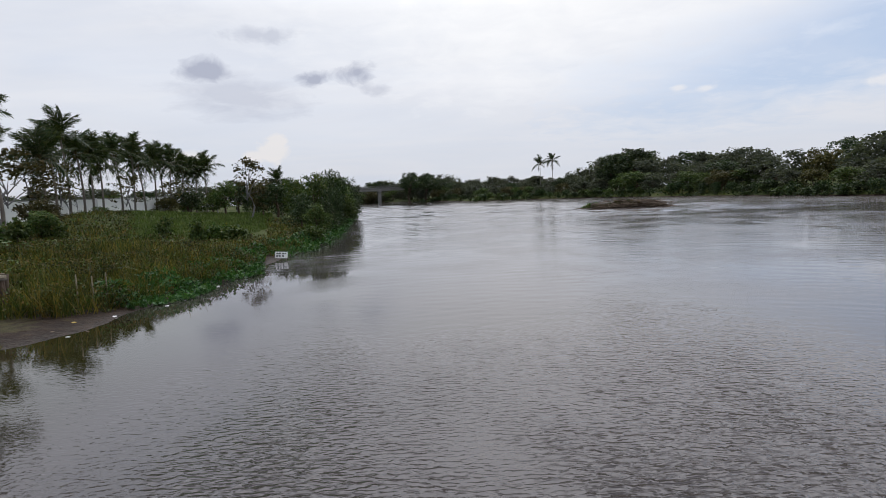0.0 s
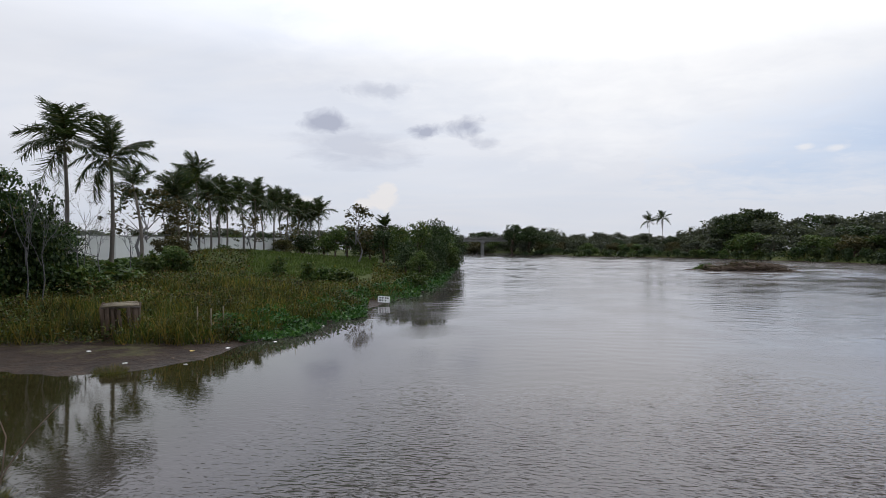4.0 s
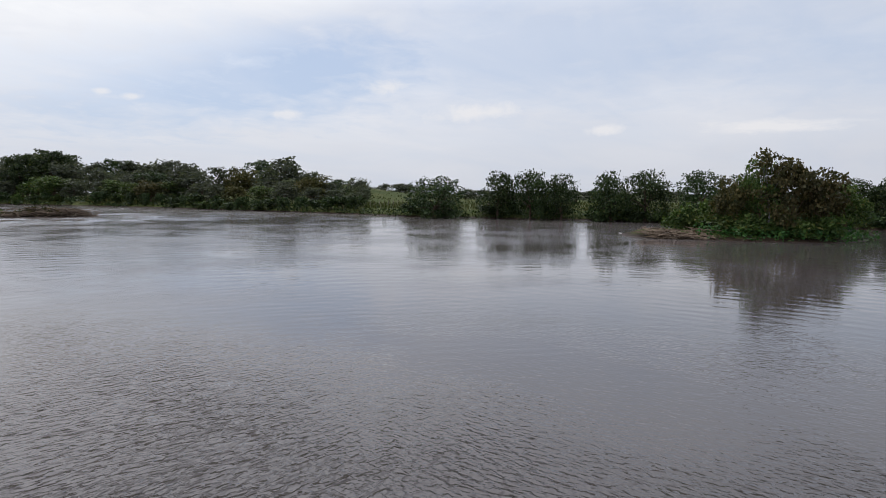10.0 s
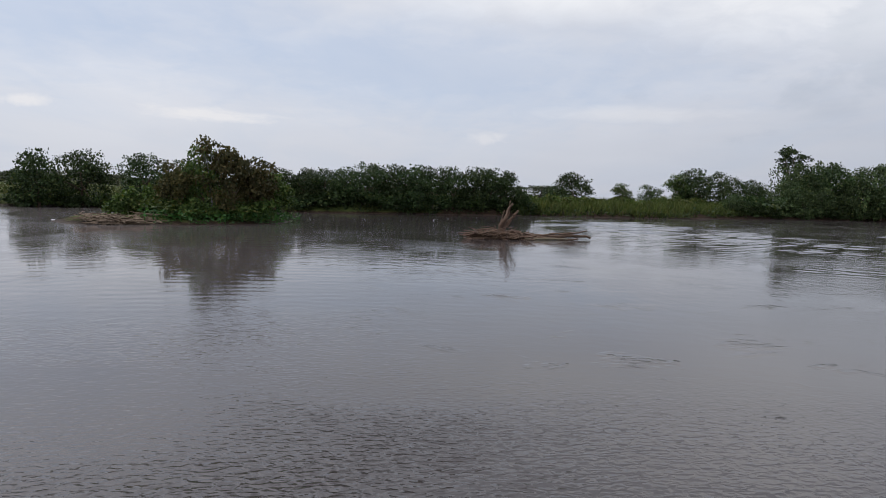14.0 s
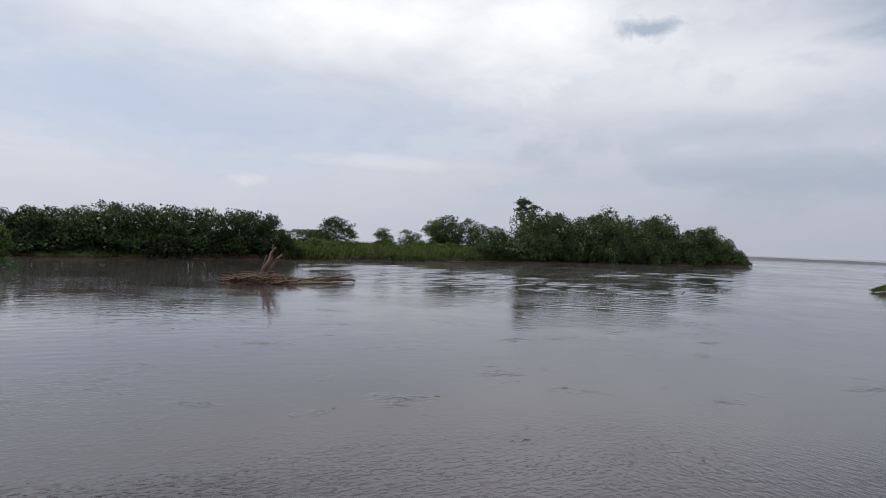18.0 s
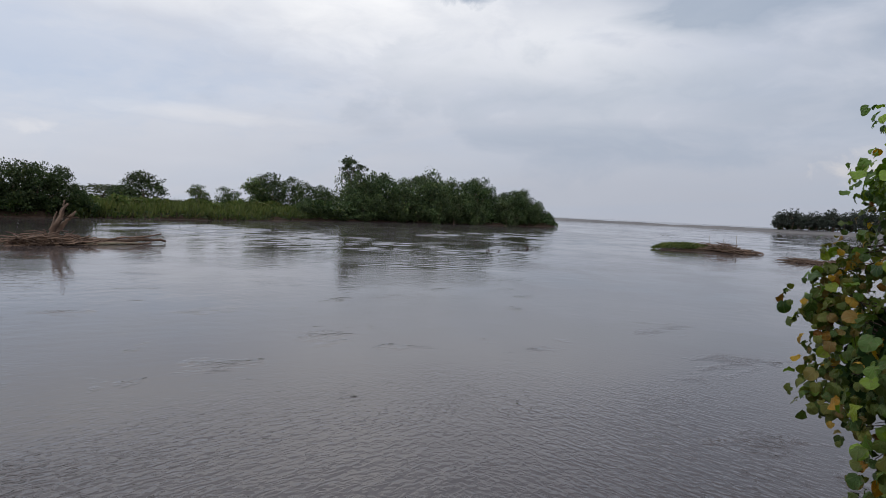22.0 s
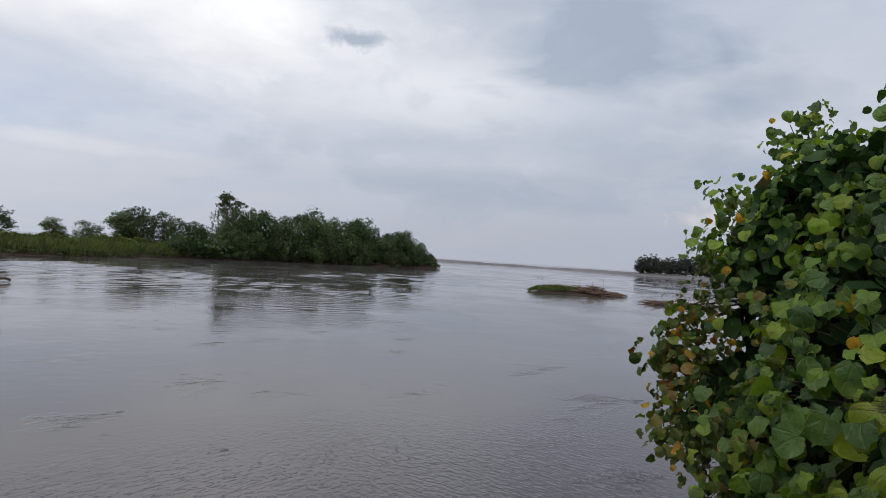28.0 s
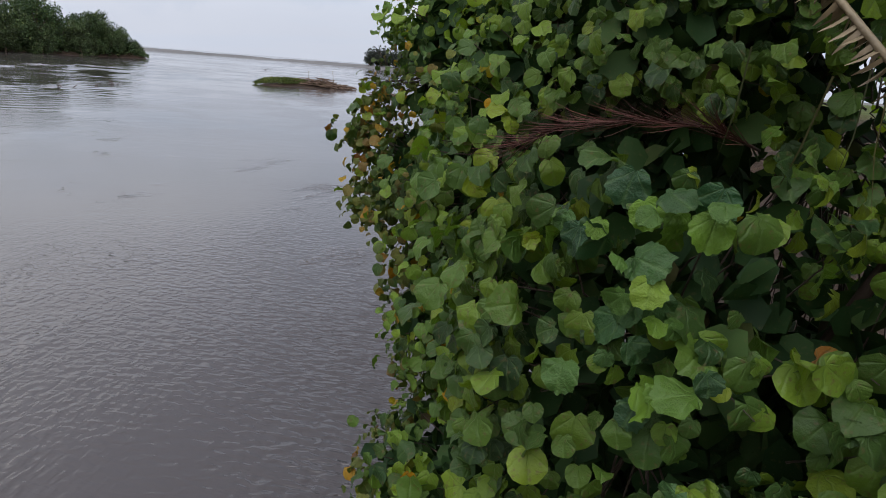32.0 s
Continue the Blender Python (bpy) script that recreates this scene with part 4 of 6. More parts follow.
# bushes and trees beyond the fields, far behind the bank
for i in range(46):
    bb = 40 + 68 * (i + rng.random() * 0.8) / 46
    d = 230 + rng.random() * 170
    e = 0.85 + 0.45 * math.sin(bb * 0.31) + 0.25 * rng.random()
    x, y = place(bb, d)
    top = max(3.5 + d * math.tan(radians(e)) * (0.75 if bb < 60 else 0.55), 4.5)
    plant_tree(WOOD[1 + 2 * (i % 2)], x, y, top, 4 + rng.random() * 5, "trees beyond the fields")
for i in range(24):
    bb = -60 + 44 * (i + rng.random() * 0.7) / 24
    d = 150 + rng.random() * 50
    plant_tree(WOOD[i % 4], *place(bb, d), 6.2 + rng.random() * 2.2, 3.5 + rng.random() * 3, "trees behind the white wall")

# ---------------------------------------------------------------- island trees, reed bank and the wooded point
for kind, bb, d, top, wide in ((OLIVE[0], 74.4, 61.5, 5.3, 1.7), (MIXED[0], 76.3, 62, 6.9, 1.9), (AIRY[0], 76.9, 61, 7.8, 1.7), (OLIVE[1], 78.6, 61.5, 6.9, 2.2), (OLIVE[0], 80.6, 63, 6.0, 2.2), (MIXED[1], 82.2, 66, 4.9, 1.9)):
    plant_tree(kind, *place(bb, d), top, wide, "trees on the island")
for i in range(18):
    bb = 71 + 11.5 * rng.random()
    plant_tree(SHRUB[i % 3], *place(bb, 59.2 + rng.random() * 2.5 + abs(bb - 76) * 0.35), 1.5 + rng.random() * 0.8, 0.9 + rng.random() * 0.6, "bushes on the island")
for bb, d, top, wide in ((69.6, 63, 2.2, 1.0), (71.0, 63.5, 2.9, 1.2), (72.6, 63, 3.3, 1.3), (73.6, 64, 3.0, 1.2)):
    plant_tree(SHRUB[int(bb) % 3], *place(bb, d), top, wide, "bushes on the island")
POINT_1 = [(109.2, 135, 8.2, 4.4, 0), (113.4, 142, 6.4, 2.4, 1), (115.6, 146, 6.2, 3.2, 2), (118.2, 150, 8.8, 3.6, 1), (119.6, 150, 10.0, 4.8, 3), (121.6, 152, 9.4, 4.2, 2), (123.4, 154, 8.0, 3.6, 0), (107.6, 150, 5.6, 3.0, 3)]
for bb, d, top, wide, k in POINT_1:
    plant_tree((DENSE[k], MIXED[1], ROUND[2], DENSE[k])[k], *place(bb, d), top, wide, "trees behind the reeds")
plant_tree(TALL, *place(126.3, 168), 16.3, 3.7, "trees on the wooded point")
POINT_2 = [(124.4, 154, 7.4, 3.2, 0), (127.0, 153, 11.0, 4.4, 1), (129.0, 155, 12.2, 5.0, 2), (131.6, 160, 11.9, 5.2, 3), (133.8, 164, 12.4, 5.2, 0), (136.0, 169, 12.6, 5.2, 1), (138.0, 176, 12.0, 5.2, 2), (139.8, 184, 8.8, 4.6, 3), (141.2, 190, 9.6, 4.6, 0), (142.4, 194, 10.9, 4.4, 1), (143.7, 198, 8.0, 3.0, 2), (144.4, 199, 4.6, 2.2, 3)]
for bb, d, top, wide, k in POINT_2:
    top *= 1.02 + 0.07 * math.sin(bb * 1.7)
    plant_tree((ROUND, DENSE)[int(bb) % 3 == 0][k], *place(bb, d + 3), top, wide, "trees on the wooded point")
    if bb > 126:
        for j in range(2):
            b2 = bb + rng.normal() * 0.7 - 0.4
            plant_tree(ROUND[(k + 1 + j) % 4], *place(b2, d - 1.5 + 1.2 * j), top * (0.5 + 0.16 * j), wide * 0.62, "trees on the wooded point")
        plant_tree((DENSE, ROUND)[k % 2][(k + 2) % 4], *place(bb - 0.5, d + 11), top * 0.97, wide * 0.95, "trees on the wooded point")
for i in range(44):
    bb = 163.2 + 8.8 * i / 44
    plant_tree(PINE[i % 2], *place(bb, np.interp(bb, [162.8, 168, 172], [474, 448, 432]) + rng.random() * 12), 12.4 + rng.random() * 4.0 * min(1, (bb - 162) * 0.5), 2.3 + rng.random() * 1.4, "casuarinas on the spit")

for i in range(16):
    bb = 163.4 + 8.6 * i / 16
    plant_tree(SHRUB_DARK[i % 3], *place(bb, np.interp(bb, [162.8, 168, 172], [480, 456, 440]) + rng.random() * 6), 4.2 + rng.random() * 1.4, 2.4 + rng.random() * 1.5, "bushes under the casuarinas")

# ---------------------------------------------------------------- left bank: palms, hedge trees, thicket
def frond_mesh(seed, reach=3.3, sag=1.5, pairs=56):
    """A feather palm leaf: the stalk arches out along +x and the leaflets hang from it."""
    r = np.random.default_rng(seed)
    t = np.linspace(0, 1, 9)
    stalk = np.stack([reach * t * (1 - 0.12 * t), 0.12 * np.sin(t * 3), 0.75 * t - sag * t ** 2.2], -1)
    u = np.linspace(0.14, 0.99, pairs)
    px = np.stack([np.interp(u, t, stalk[:, k]) for k in range(3)], -1)
    at_ = np.repeat(px, 2, 0)
    side = np.tile([1.0, -1.0], pairs)
    n = len(at_)
    tip = np.stack([np.full(n, 0.55), side * 0.8, -0.85 + r.normal(size=n) * 0.45], -1) + r.normal(size=(n, 3)) * 0.20
    face = np.stack([np.zeros(n), side * 0.5, np.ones(n)], -1) + r.normal(size=(n, 3)) * 0.2
    ln = 0.78 * np.sin(np.clip(np.repeat(u, 2), 0.12, 0.97) * 3.0) ** 0.6 + 0.12
    whole = r.random(n) > 0.14
    leaf = scatter(BLADE, at_[whole], tip[whole], face[whole], (ln * (0.55 + 0.65 * r.random(n)))[whole], np.full(whole.sum(), 0.055))
    return mesh_of("frond", *leaf, PALM_LEAF), mesh_of("midrib", *tube(stalk, np.linspace(0.035, 0.008, 9), 4, False), OLIVE_LEAF, True)


FRONDS = [frond_mesh(s, 2.9, sg) for s, sg in ((1, 1.15), (2, 1.7), (3, 2.3))]


def palm(x, y, crown_z, frond=1.0, lean=0.0, group="coconut palms", count=19, label="tall coconut palm with ragged windblown fronds"):
    z = float(land(x, y)) - 0.1
    h = crown_z - z
    t = thing("coconut_palm", label, "palm tree", group, "", pose(x, y, z))
    k = np.linspace(0, 1, 14)
    path = np.stack([lean * h * k ** 1.8, 0.03 * h * np.sin(k * 3), h * k], -1)
    rad = 0.14 * (1 - 0.42 * k) * (1 + 0.06 * (np.arange(14) % 2))
    rad[0] = 0.22
    part("trunk", mesh_of("trunk", *tube(path, rad, 8), BARK, True), t)
    turn = rng.random() * 6.28
    for i in range(count):
        # the wind sweeps the crown to one side: fronds to windward stand up, those to leeward trail
        a = turn + i * 2.4 + rng.normal() * 0.35
        a -= 0.6 * math.sin(a - 2.7)
        up = 88 - 116 * (i / count) ** 1.1 + rng.normal() * 12 - 10 * math.cos(a - 2.7)
        s = frond * (0.75 + 0.42 * rng.random())
        m = Matrix.LocRotScale(path[-1], (Euler((0, 0, a)).to_matrix() @ Euler((rng.normal() * 0.25, -radians(up), 0)).to_matrix()).to_euler(), (s, s, s))
        blade, rib = FRONDS[0 if up > 30 else 1 if up > -5 else 2]
        part("midrib", rib, part("frond", blade, t, "", m))
    for i in range(7):
        a = i * 0.9
        n = tube([(0, 0, -0.16), (0, 0, -0.11), (0, 0, 0.0), (0, 0, 0.11), (0, 0, 0.16)], [0.02, 0.10, 0.13, 0.09, 0.02], 6)
        if i == 0:
            nut = mesh_of("coconut", *n, OLIVE_LEAF, True)
        part("coconut", nut, t, "", pose(path[-1][0] + 0.28 * math.cos(a), path[-1][1] + 0.28 * math.sin(a), path[-1][2] - 0.25 - 0.1 * (i % 2)))
    return t


palm(*place(-40.9, 41), 9.25, 0.98, -0.005, "pair of coconut palms", 22)
palm(*place(-37.7, 42), 8.75, 0.98, 0.0, "pair of coconut palms", 22)
palm(*place(-35.4, 52), 8.0, 0.75, -0.12, "row of coconut palms", 18, "short leaning coconut palm among the trees")
PALM_ROW = [(-32.6, 72, 10.0), (-31.0, 78, 13.3), (-30.0, 78, 11.6), (-28.7, 80, 10.4), (-27.3, 80, 11.2), (-26.4, 82, 10.8), (-24.8, 84, 10.6), (-23.7, 84, 10.2), (-22.7, 86, 9.6), (-21.7, 88, 9.0), (-20.8, 88, 9.9), (-31.9, 75, 10.6), (-29.4, 79, 10.9), (-25.6, 83, 10.0), (-24.2, 84, 10.9), (-22.2, 87, 9.2), (-14.6, 96, 8.6)]
for bb, d, z in PALM_ROW:
    far = np.interp(bb, [-33, -21, -16], [64, 112, 100])
    palm(*place(bb, far), 3.5 + (z - 5.2) * far / d + rng.normal() * 0.3, 1.05 if bb < -16 else 0.8, rng.normal() * 0.05, "row of coconut palms", 25)
palm(*place(8.93, 248), 13.6, 1.25, 0.0, "palms across the river", 18)
palm(*place(10.0, 246), 14.5, 1.25, 0.02, "palms across the river", 18)
LEFT_TREES = [(-17.5, 76, 8.6, 2.6), (-19.4, 95, 6.6, 2.6), (-18.2, 100, 6.8, 2.6), (-16.2, 90, 6.2, 2.5), (-15.0, 84, 5.6, 2.6), (-13.2, 76, 5.8, 2.6), (-25.5, 98, 5.6, 3.0), (-28.2, 96, 5.2, 2.8), (-22.4, 100, 5.4, 3.0), (-24.0, 96, 4.6, 2.2)]
for i, (bb, d, top, wide) in enumerate(LEFT_TREES):
    plant_tree(AIRY[0] if i == 0 else OPEN[i % 3] if i % 2 == 0 else (MIXED + OLIVE)[i % 5], *place(bb, d), top, wide * 0.8, "trees round the field")
HEDGE = [(-12.9, 64, 4.0, 1.6), (-11.9, 72, 6.3, 2.0), (-11.0, 78, 6.0, 2.0), (-10.3, 80, 6.9, 2.0), (-9.7, 90, 6.5, 2.6), (-9.1, 100, 6.4, 2.6), (-10.1, 70, 4.6, 1.5), (-9.3, 82, 4.8, 1.8), (-9.3, 112, 6.4, 2.4), (-9.5, 130, 6.6, 2.8), (-11.6, 58, 3.0, 1.3), (-10.9, 62, 3.3, 1.3), (-8.9, 92, 4.2, 1.8)]
for i, (bb, d, top, wide) in enumerate(HEDGE):
    plant_tree((DENSE[i % 4], MIXED[i % 3], DENSE[(i + 1) % 4])[i % 3], *place(bb, d), top, wide, "bushes on the left bank")
THICKET = [(-53.5, 33, 9.3, 3.8), (-50.4, 34, 8.6, 2.6), (-47.9, 35, 8.0, 2.4), (-45.6, 36, 7.0, 2.2), (-43.8, 37, 6.2, 1.8), (-52.0, 38, 8.0, 4.0), (-42.2, 38, 5.2, 2.0), (-35.0, 58, 8.4, 3.0), (-33.6, 60, 7.4, 2.4), (-33.0, 50, 3.5, 1.1), (-56.5, 27, 8.6, 3.2)]
for i, (bb, d, top, wide) in enumerate(THICKET):
    plant_tree((LEAFY[i % 2] if i in (0, 1, 2, 3, 5, 10) else AIRY[i % 2] if i in (7, 8) else (MIXED + DENSE)[i % 7]), *place(bb, d), top, wide, "trees of the thicket")
UNDER = [(-41.8, 43, 4.9, 1.5), (-39.3, 46, 2.9, 1.3), (-36.2, 50, 2.7, 1.2), (-33.4, 54, 4.3, 1.3), (-32.4, 60, 4.0, 1.1), (-29.0, 78, 3.7, 1.0), (-22.0, 104, 4.8, 2.0), (-20.4, 106, 5.0, 2.2)]
for i, (bb, d, top, wide) in enumerate(UNDER):
    plant_tree((MIXED + OLIVE)[i % 5], *place(bb, d), top, wide, "small trees under the palms")
for i, (bb, d, top, wide) in enumerate([(-31.6, 72, 8.4, 1.8), (-27.0, 86, 7.4, 2.0), (-23.2, 99, 7.2, 2.4)]):
    plant_tree(AIRY[i % 2], *place(bb, d), top, wide, "trees between the palms")
for i, (bb, d, top, wide) in enumerate([(-19.8, 108, 6.0, 2.2), (-18.6, 110, 6.4, 2.2), (-16.6, 108, 6.6, 2.4), (-14.9, 100, 6.6, 2.2), (-13.8, 88, 6.4, 2.2)]):
    plant_tree((AIRY[i % 2], DENSE[i % 4])[i > 1], *place(bb, d), top, wide, "trees at the end of the field")
for i in range(26):
    bb = -57 + 21 * rng.random()
    d = 30 + rng.random() * 12 + (bb + 57) * 0.3
    x, y = place(bb, d)
    plant_tree(SHRUB[i % 3], x, y, float(land(x, y)) + (1.2 + rng.random() * 1.3) * (0.6 if bb > -41 else 1.0), 0.8 + rng.random() * 0.8, "bushes of the thicket")
for i, (bb, d) in enumerate(((-21.6, 46), (-20.2, 48), (-19.0, 47), (-24.4, 50), (-32.2, 50), (-34.6, 47), (-12.4, 52), (-11.6, 50))):
    x, y = place(bb, d)
    plant_tree(SHRUB[i % 3], x, y, float(land(x, y)) + 1.0 + rng.random() * 0.7, 0.6 + rng.random() * 0.5, "small bushes in the meadow")


def bare_tree(x, y, top, seed, group="leafless trees", label="thin leafless grey tree with fine branches"):
    r = np.random.default_rng(seed)
    z = float(land(x, y)) - 0.1
    h = top - z
    arms, ends = [], [(np.array([0, 0, 0.0]), np.array([0, 0, 1.0]), h * 0.45, max(0.036, 0.0062 * h))]
    for depth in range(4):
        nxt = []
        for p, d, ln, rad in ends:
            e = p + d * ln
            mid = (p + e) / 2 + r.normal(size=3) * ln * 0.05
            arms.append(tube([p, mid, e], [rad, rad * 0.8, rad * 0.55], 5, False))
            for k in range(3 if depth else 4):
                d2 = unit(d + r.normal(size=3) * 0.5 + np.array([0, 0, 0.15]))
                nxt.append((p + d * ln * (0.6 + 0.4 * r.random()), d2, ln * (0.5 + 0.25 * r.random()), rad * 0.5))
        ends = nxt
    t = thing("bare_tree", label, "tree", group, "", pose(x, y, z))
    part("trunk", mesh_of("trunk", *joined(arms), PALE_BARK, True), t)


for i, (bb, d, top) in enumerate(((-42.4, 34, 6.4), (-43.4, 33, 7.0), (-41.2, 37, 6.8), (-40.0, 36, 6.0), (-38.6, 39, 5.6), (-36.2, 44, 6.0), (-19.4, 96, 7.6), (-30.5, 66, 6.0), (-42.0, 40, 8.2), (-41.6, 38, 7.2), (-39.4, 40, 7.0), (13.6, 226, 13.0), (14.4, 228, 14.0), (20.4, 206, 14.2), (34.4, 178, 12.2))):
    bare_tree(*place(bb, d), top, 90 + i)


# ---------------------------------------------------------------- grass, reeds, field and water plants
def tufts(name, label, mat, spots, height, width, spread=0.35, kind_name="grass", shape=BLADE):
    """Upright blades at many spots as one object."""
    n = len(spots)
    at_ = np.column_stack([spots, land(spots[:, 0], spots[:, 1]) - 0.03])
    tip = np.column_stack([rng.normal(size=(n, 2)) * spread, np.ones(n)])
    face = np.column_stack([rng.normal(size=(n, 2)), np.full(n, 0.2)])
    hgt = height * (0.55 + 0.75 * rng.random(n))
    v, q = scatter(shape, at_, tip, face, hgt, width)
    return tagged(new(name, mesh_of(name, v, q, mat)), label, kind_name, "", "stuff")


def spots_polar(n, b0, b1, d0, d1, keep=None):
    """Places between two bearings and two distances, denser near by; keep() says which."""
    bb = np.radians(b0 + (b1 - b0) * rng.random(n))
    d = np.exp(np.log(d0) + (np.log(d1) - np.log(d0)) * rng.random(n))
    p = np.column_stack([np.sin(bb) * d, np.cos(bb) * d])
    return p[keep(p)] if keep is not None else p


def inland(p, poly, a, b=1e9):
    d = edge_distance(p[:, 0], p[:, 1], poly)
    return (d > a) & (d < b)


def clear_of_field(p):
    b = np.degrees(np.arctan2(p[:, 0], p[:, 1]))
    return ~((b > -26.5) & (b < -16.0) & (np.hypot(p[:, 0], p[:, 1]) > 50))


def clear_of_board(p):
    return ~((np.abs(np.degrees(np.arctan2(p[:, 0], p[:, 1])) + 14.9) < 1.4) & (p[:, 1] < 38.0))


p = spots_polar(64000, -60, -8, 18, 75, lambda p: clear_of_board(p) & clear_of_field(p) & inland(p, LEFT_BANK, 0.35) & (wobble(p[:, 0], p[:, 1], 0.5) > -0.75))
dist = np.hypot(p[:, 0], p[:, 1])
tall = np.interp(dist, [30, 48], [1.0, 0.55]) * 0.70 + 0.40 * wobble(p[:, 0], p[:, 1], 0.35) + 0.28 * wobble(p[:, 0], p[:, 1], 1.3)
tufts("tall_grass", "tall yellow-green grass and weeds on the bank", GRASS, p, np.clip(tall, 0.3, 1.2) * np.interp(dist, [36, 50], [1.0, 0.6]), 0.012 + dist * 0.00085)
p = spots_polar(80000, -60, -8, 18, 75, lambda p: clear_of_board(p) & clear_of_field(p) & inland(p, LEFT_BANK, 0.1))
n = len(p)
at_ = np.column_stack([p, land(p[:, 0], p[:, 1]) + 0.95 * np.interp(np.hypot(p[:, 0], p[:, 1]), [32, 50], [1, 0.26]) * rng.random(n) * np.clip(0.7 + 0.6 * wobble(p[:, 0], p[:, 1], 0.8), 0.2, 1.2)])
v, q = scatter(TUFT, at_, np.column_stack([rng.normal(size=(n, 2)), rng.random(n)]), np.column_stack([rng.normal(size=(n, 2)) * 0.6, np.ones(n)]), 0.03 + np.hypot(p[:, 0], p[:, 1]) * 0.0026)
half = int(len(q) * 0.36) // 2 * 2
tagged(new("weeds", mesh_of("weeds", v[:half * 3], q[:half], MID_LEAF)), "leafy green weeds among the grass", "weeds", "", "stuff")
tagged(new("dry_weeds", mesh_of("dry_weeds", v[half * 3:], q[half:] - half * 3, WEED_LEAF)), "dry olive-brown weeds among the grass", "weeds", "", "stuff")
p = spots_polar(16000, -27, -15.5, 48, 112, lambda p: inland(p, LEFT_BANK, 6))
tufts("rice_field", "short bright green crop in a flat field", FIELD, p, 0.30, 0.02 + np.hypot(p[:, 0], p[:, 1]) * 0.0014)
# soft green plants creeping over the water's edge
p = spots_polar(60000, -30, -8, 19, 120, lambda p: inland(p, LEFT_BANK, -0.6 + 0.4 * np.sin(p[:, 1]), 2.2) & (edge_distance(p[:, 0], p[:, 1], MUD_SPIT) < -0.3) & ~((np.abs(np.degrees(np.arctan2(p[:, 0], p[:, 1])) + 14.9) < 1.5) & (p[:, 1] < 38.2)))
n = len(p)
hz = np.maximum(land(p[:, 0], p[:, 1]), 0.0) + 0.62 * rng.random(n) ** 1.4 * np.clip(0.5 + wobble(p[:, 0], p[:, 1], 1.4), 0.15, 1)
v, q = scatter(TUFT, np.column_stack([p, hz]), np.column_stack([rng.normal(size=(n, 2)), 0.5 + rng.random(n)]), np.column_stack([rng.normal(size=(n, 2)) * 0.6, np.ones(n)]), 0.06 + np.hypot(p[:, 0], p[:, 1]) * 0.0034)
tagged(new("water_plants", mesh_of("water_plants", v, q, FLOAT_LEAF)), "bright green creeping plants along the water's edge", "water plants", "", "stuff")
p = spots_polar(260000, -3, 146, 88, 300, lambda p: inland(p, FAR_BANK, -0.5, 1.6))
n = len(p)
v, q = scatter(TUFT, np.column_stack([p, np.maximum(land(p[:, 0], p[:, 1]), 0) * rng.random(n) + 1.0 * rng.random(n) ** 1.5]), np.column_stack([rng.normal(size=(n, 2)), 0.4 + rng.random(n)]), np.column_stack([rng.normal(size=(n, 2)) * 0.6, np.ones(n)]), (0.30 + 0.2 * rng.random(n)) * np.clip(np.hypot(p[:, 0], p[:, 1]) / 110, 1, 2.2))
tagged(new("bank_plants", mesh_of("bank_plants", v, q, DARK_LEAF)), "dark green plants hanging over the far bank's edge", "plants", "", "stuff")
# reeds on the bank between the tree row and the point
p = spots_polar(34000, 104.5, 127.5, 100, 175, lambda p: inland(p, FAR_BANK, 0.2, 16))
tufts("reeds", "light green reeds and tall grass on the far bank", REED, p, 1.5 + 0.5 * wobble(p[:, 0], p[:, 1], 0.4), 0.16)
for i in range(44):
    bb = 105 + 20.5 * (i + rng.random()) / 44
    x, y = place(bb, np.interp(bb, [105, 112, 120, 125], [108, 124, 142, 152]) + rng.random() * 8)
    plant_tree((SHRUB_LIGHT[i % 2], SHRUB[i % 3])[i % 5 == 0], x, y, float(land(x, y)) + 1.5 + rng.random() * 1.1, 1.4 + rng.random() * 1.3, "bushes among the reeds")
for i in range(52):
    k = i / 51 * 3
    x, y = np.interp(k, [0, 1, 2, 3], [113, 121, 120.5, 117]) + 0.2 + 1.4 * rng.random(), np.interp(k, [0, 1, 2, 3], [-72, -90, -120, -165])
    plant_tree((SHRUB_DARK[i % 3], ROUND[i % 4])[i % 3 == 0], x, y, float(land(x, y)) + 2.0 + rng.random() * 1.6, 1.8 + rng.random() * 1.4, "bushes under the wooded point", sink=0.5)
p = spots_polar(15000, 40, 107, 88, 300, lambda p: inland(p, FAR_BANK, 0.4, 200))
tufts("meadow_grass", "rough green meadow behind the far bank", MEADOW_LEAF, p, 0.5, 0.02 + np.hypot(p[:, 0], p[:, 1]) * 0.0016)
p = spots_polar(16000, -6, 46, 100, 330, lambda p: inland(p, FAR_BANK, 0.2, 9))
tufts("bank_grass", "rank grass along the foot of the wood", MEADOW_LEAF, p, 1.1, 0.03 + np.hypot(p[:, 0], p[:, 1]) * 0.0016)
p = spots_polar(9000, 62, 85, 50, 75, lambda p: inland(p, ISLAND, -0.5))
n = len(p)
keep_debris = p[:, 0] * 0.4 - p[:, 1] < 3.5
p = p[~keep_debris]
n = len(p)
v, q = scatter(TUFT, np.column_stack([p, np.maximum(land(p[:, 0], p[:, 1]), 0) + 0.75 * rng.random(n)]), np.column_stack([rng.normal(size=(n, 2)), 0.4 + rng.random(n)]), np.column_stack([rng.normal(size=(n, 2)) * 0.6, np.ones(n)]), 0.16 + 0.16 * rng.random(n))
tagged(new("island_plants", mesh_of("island_plants", v, q, FLOAT_LEAF)), "bright green plants round the foot of the island", "water plants", "", "stuff")

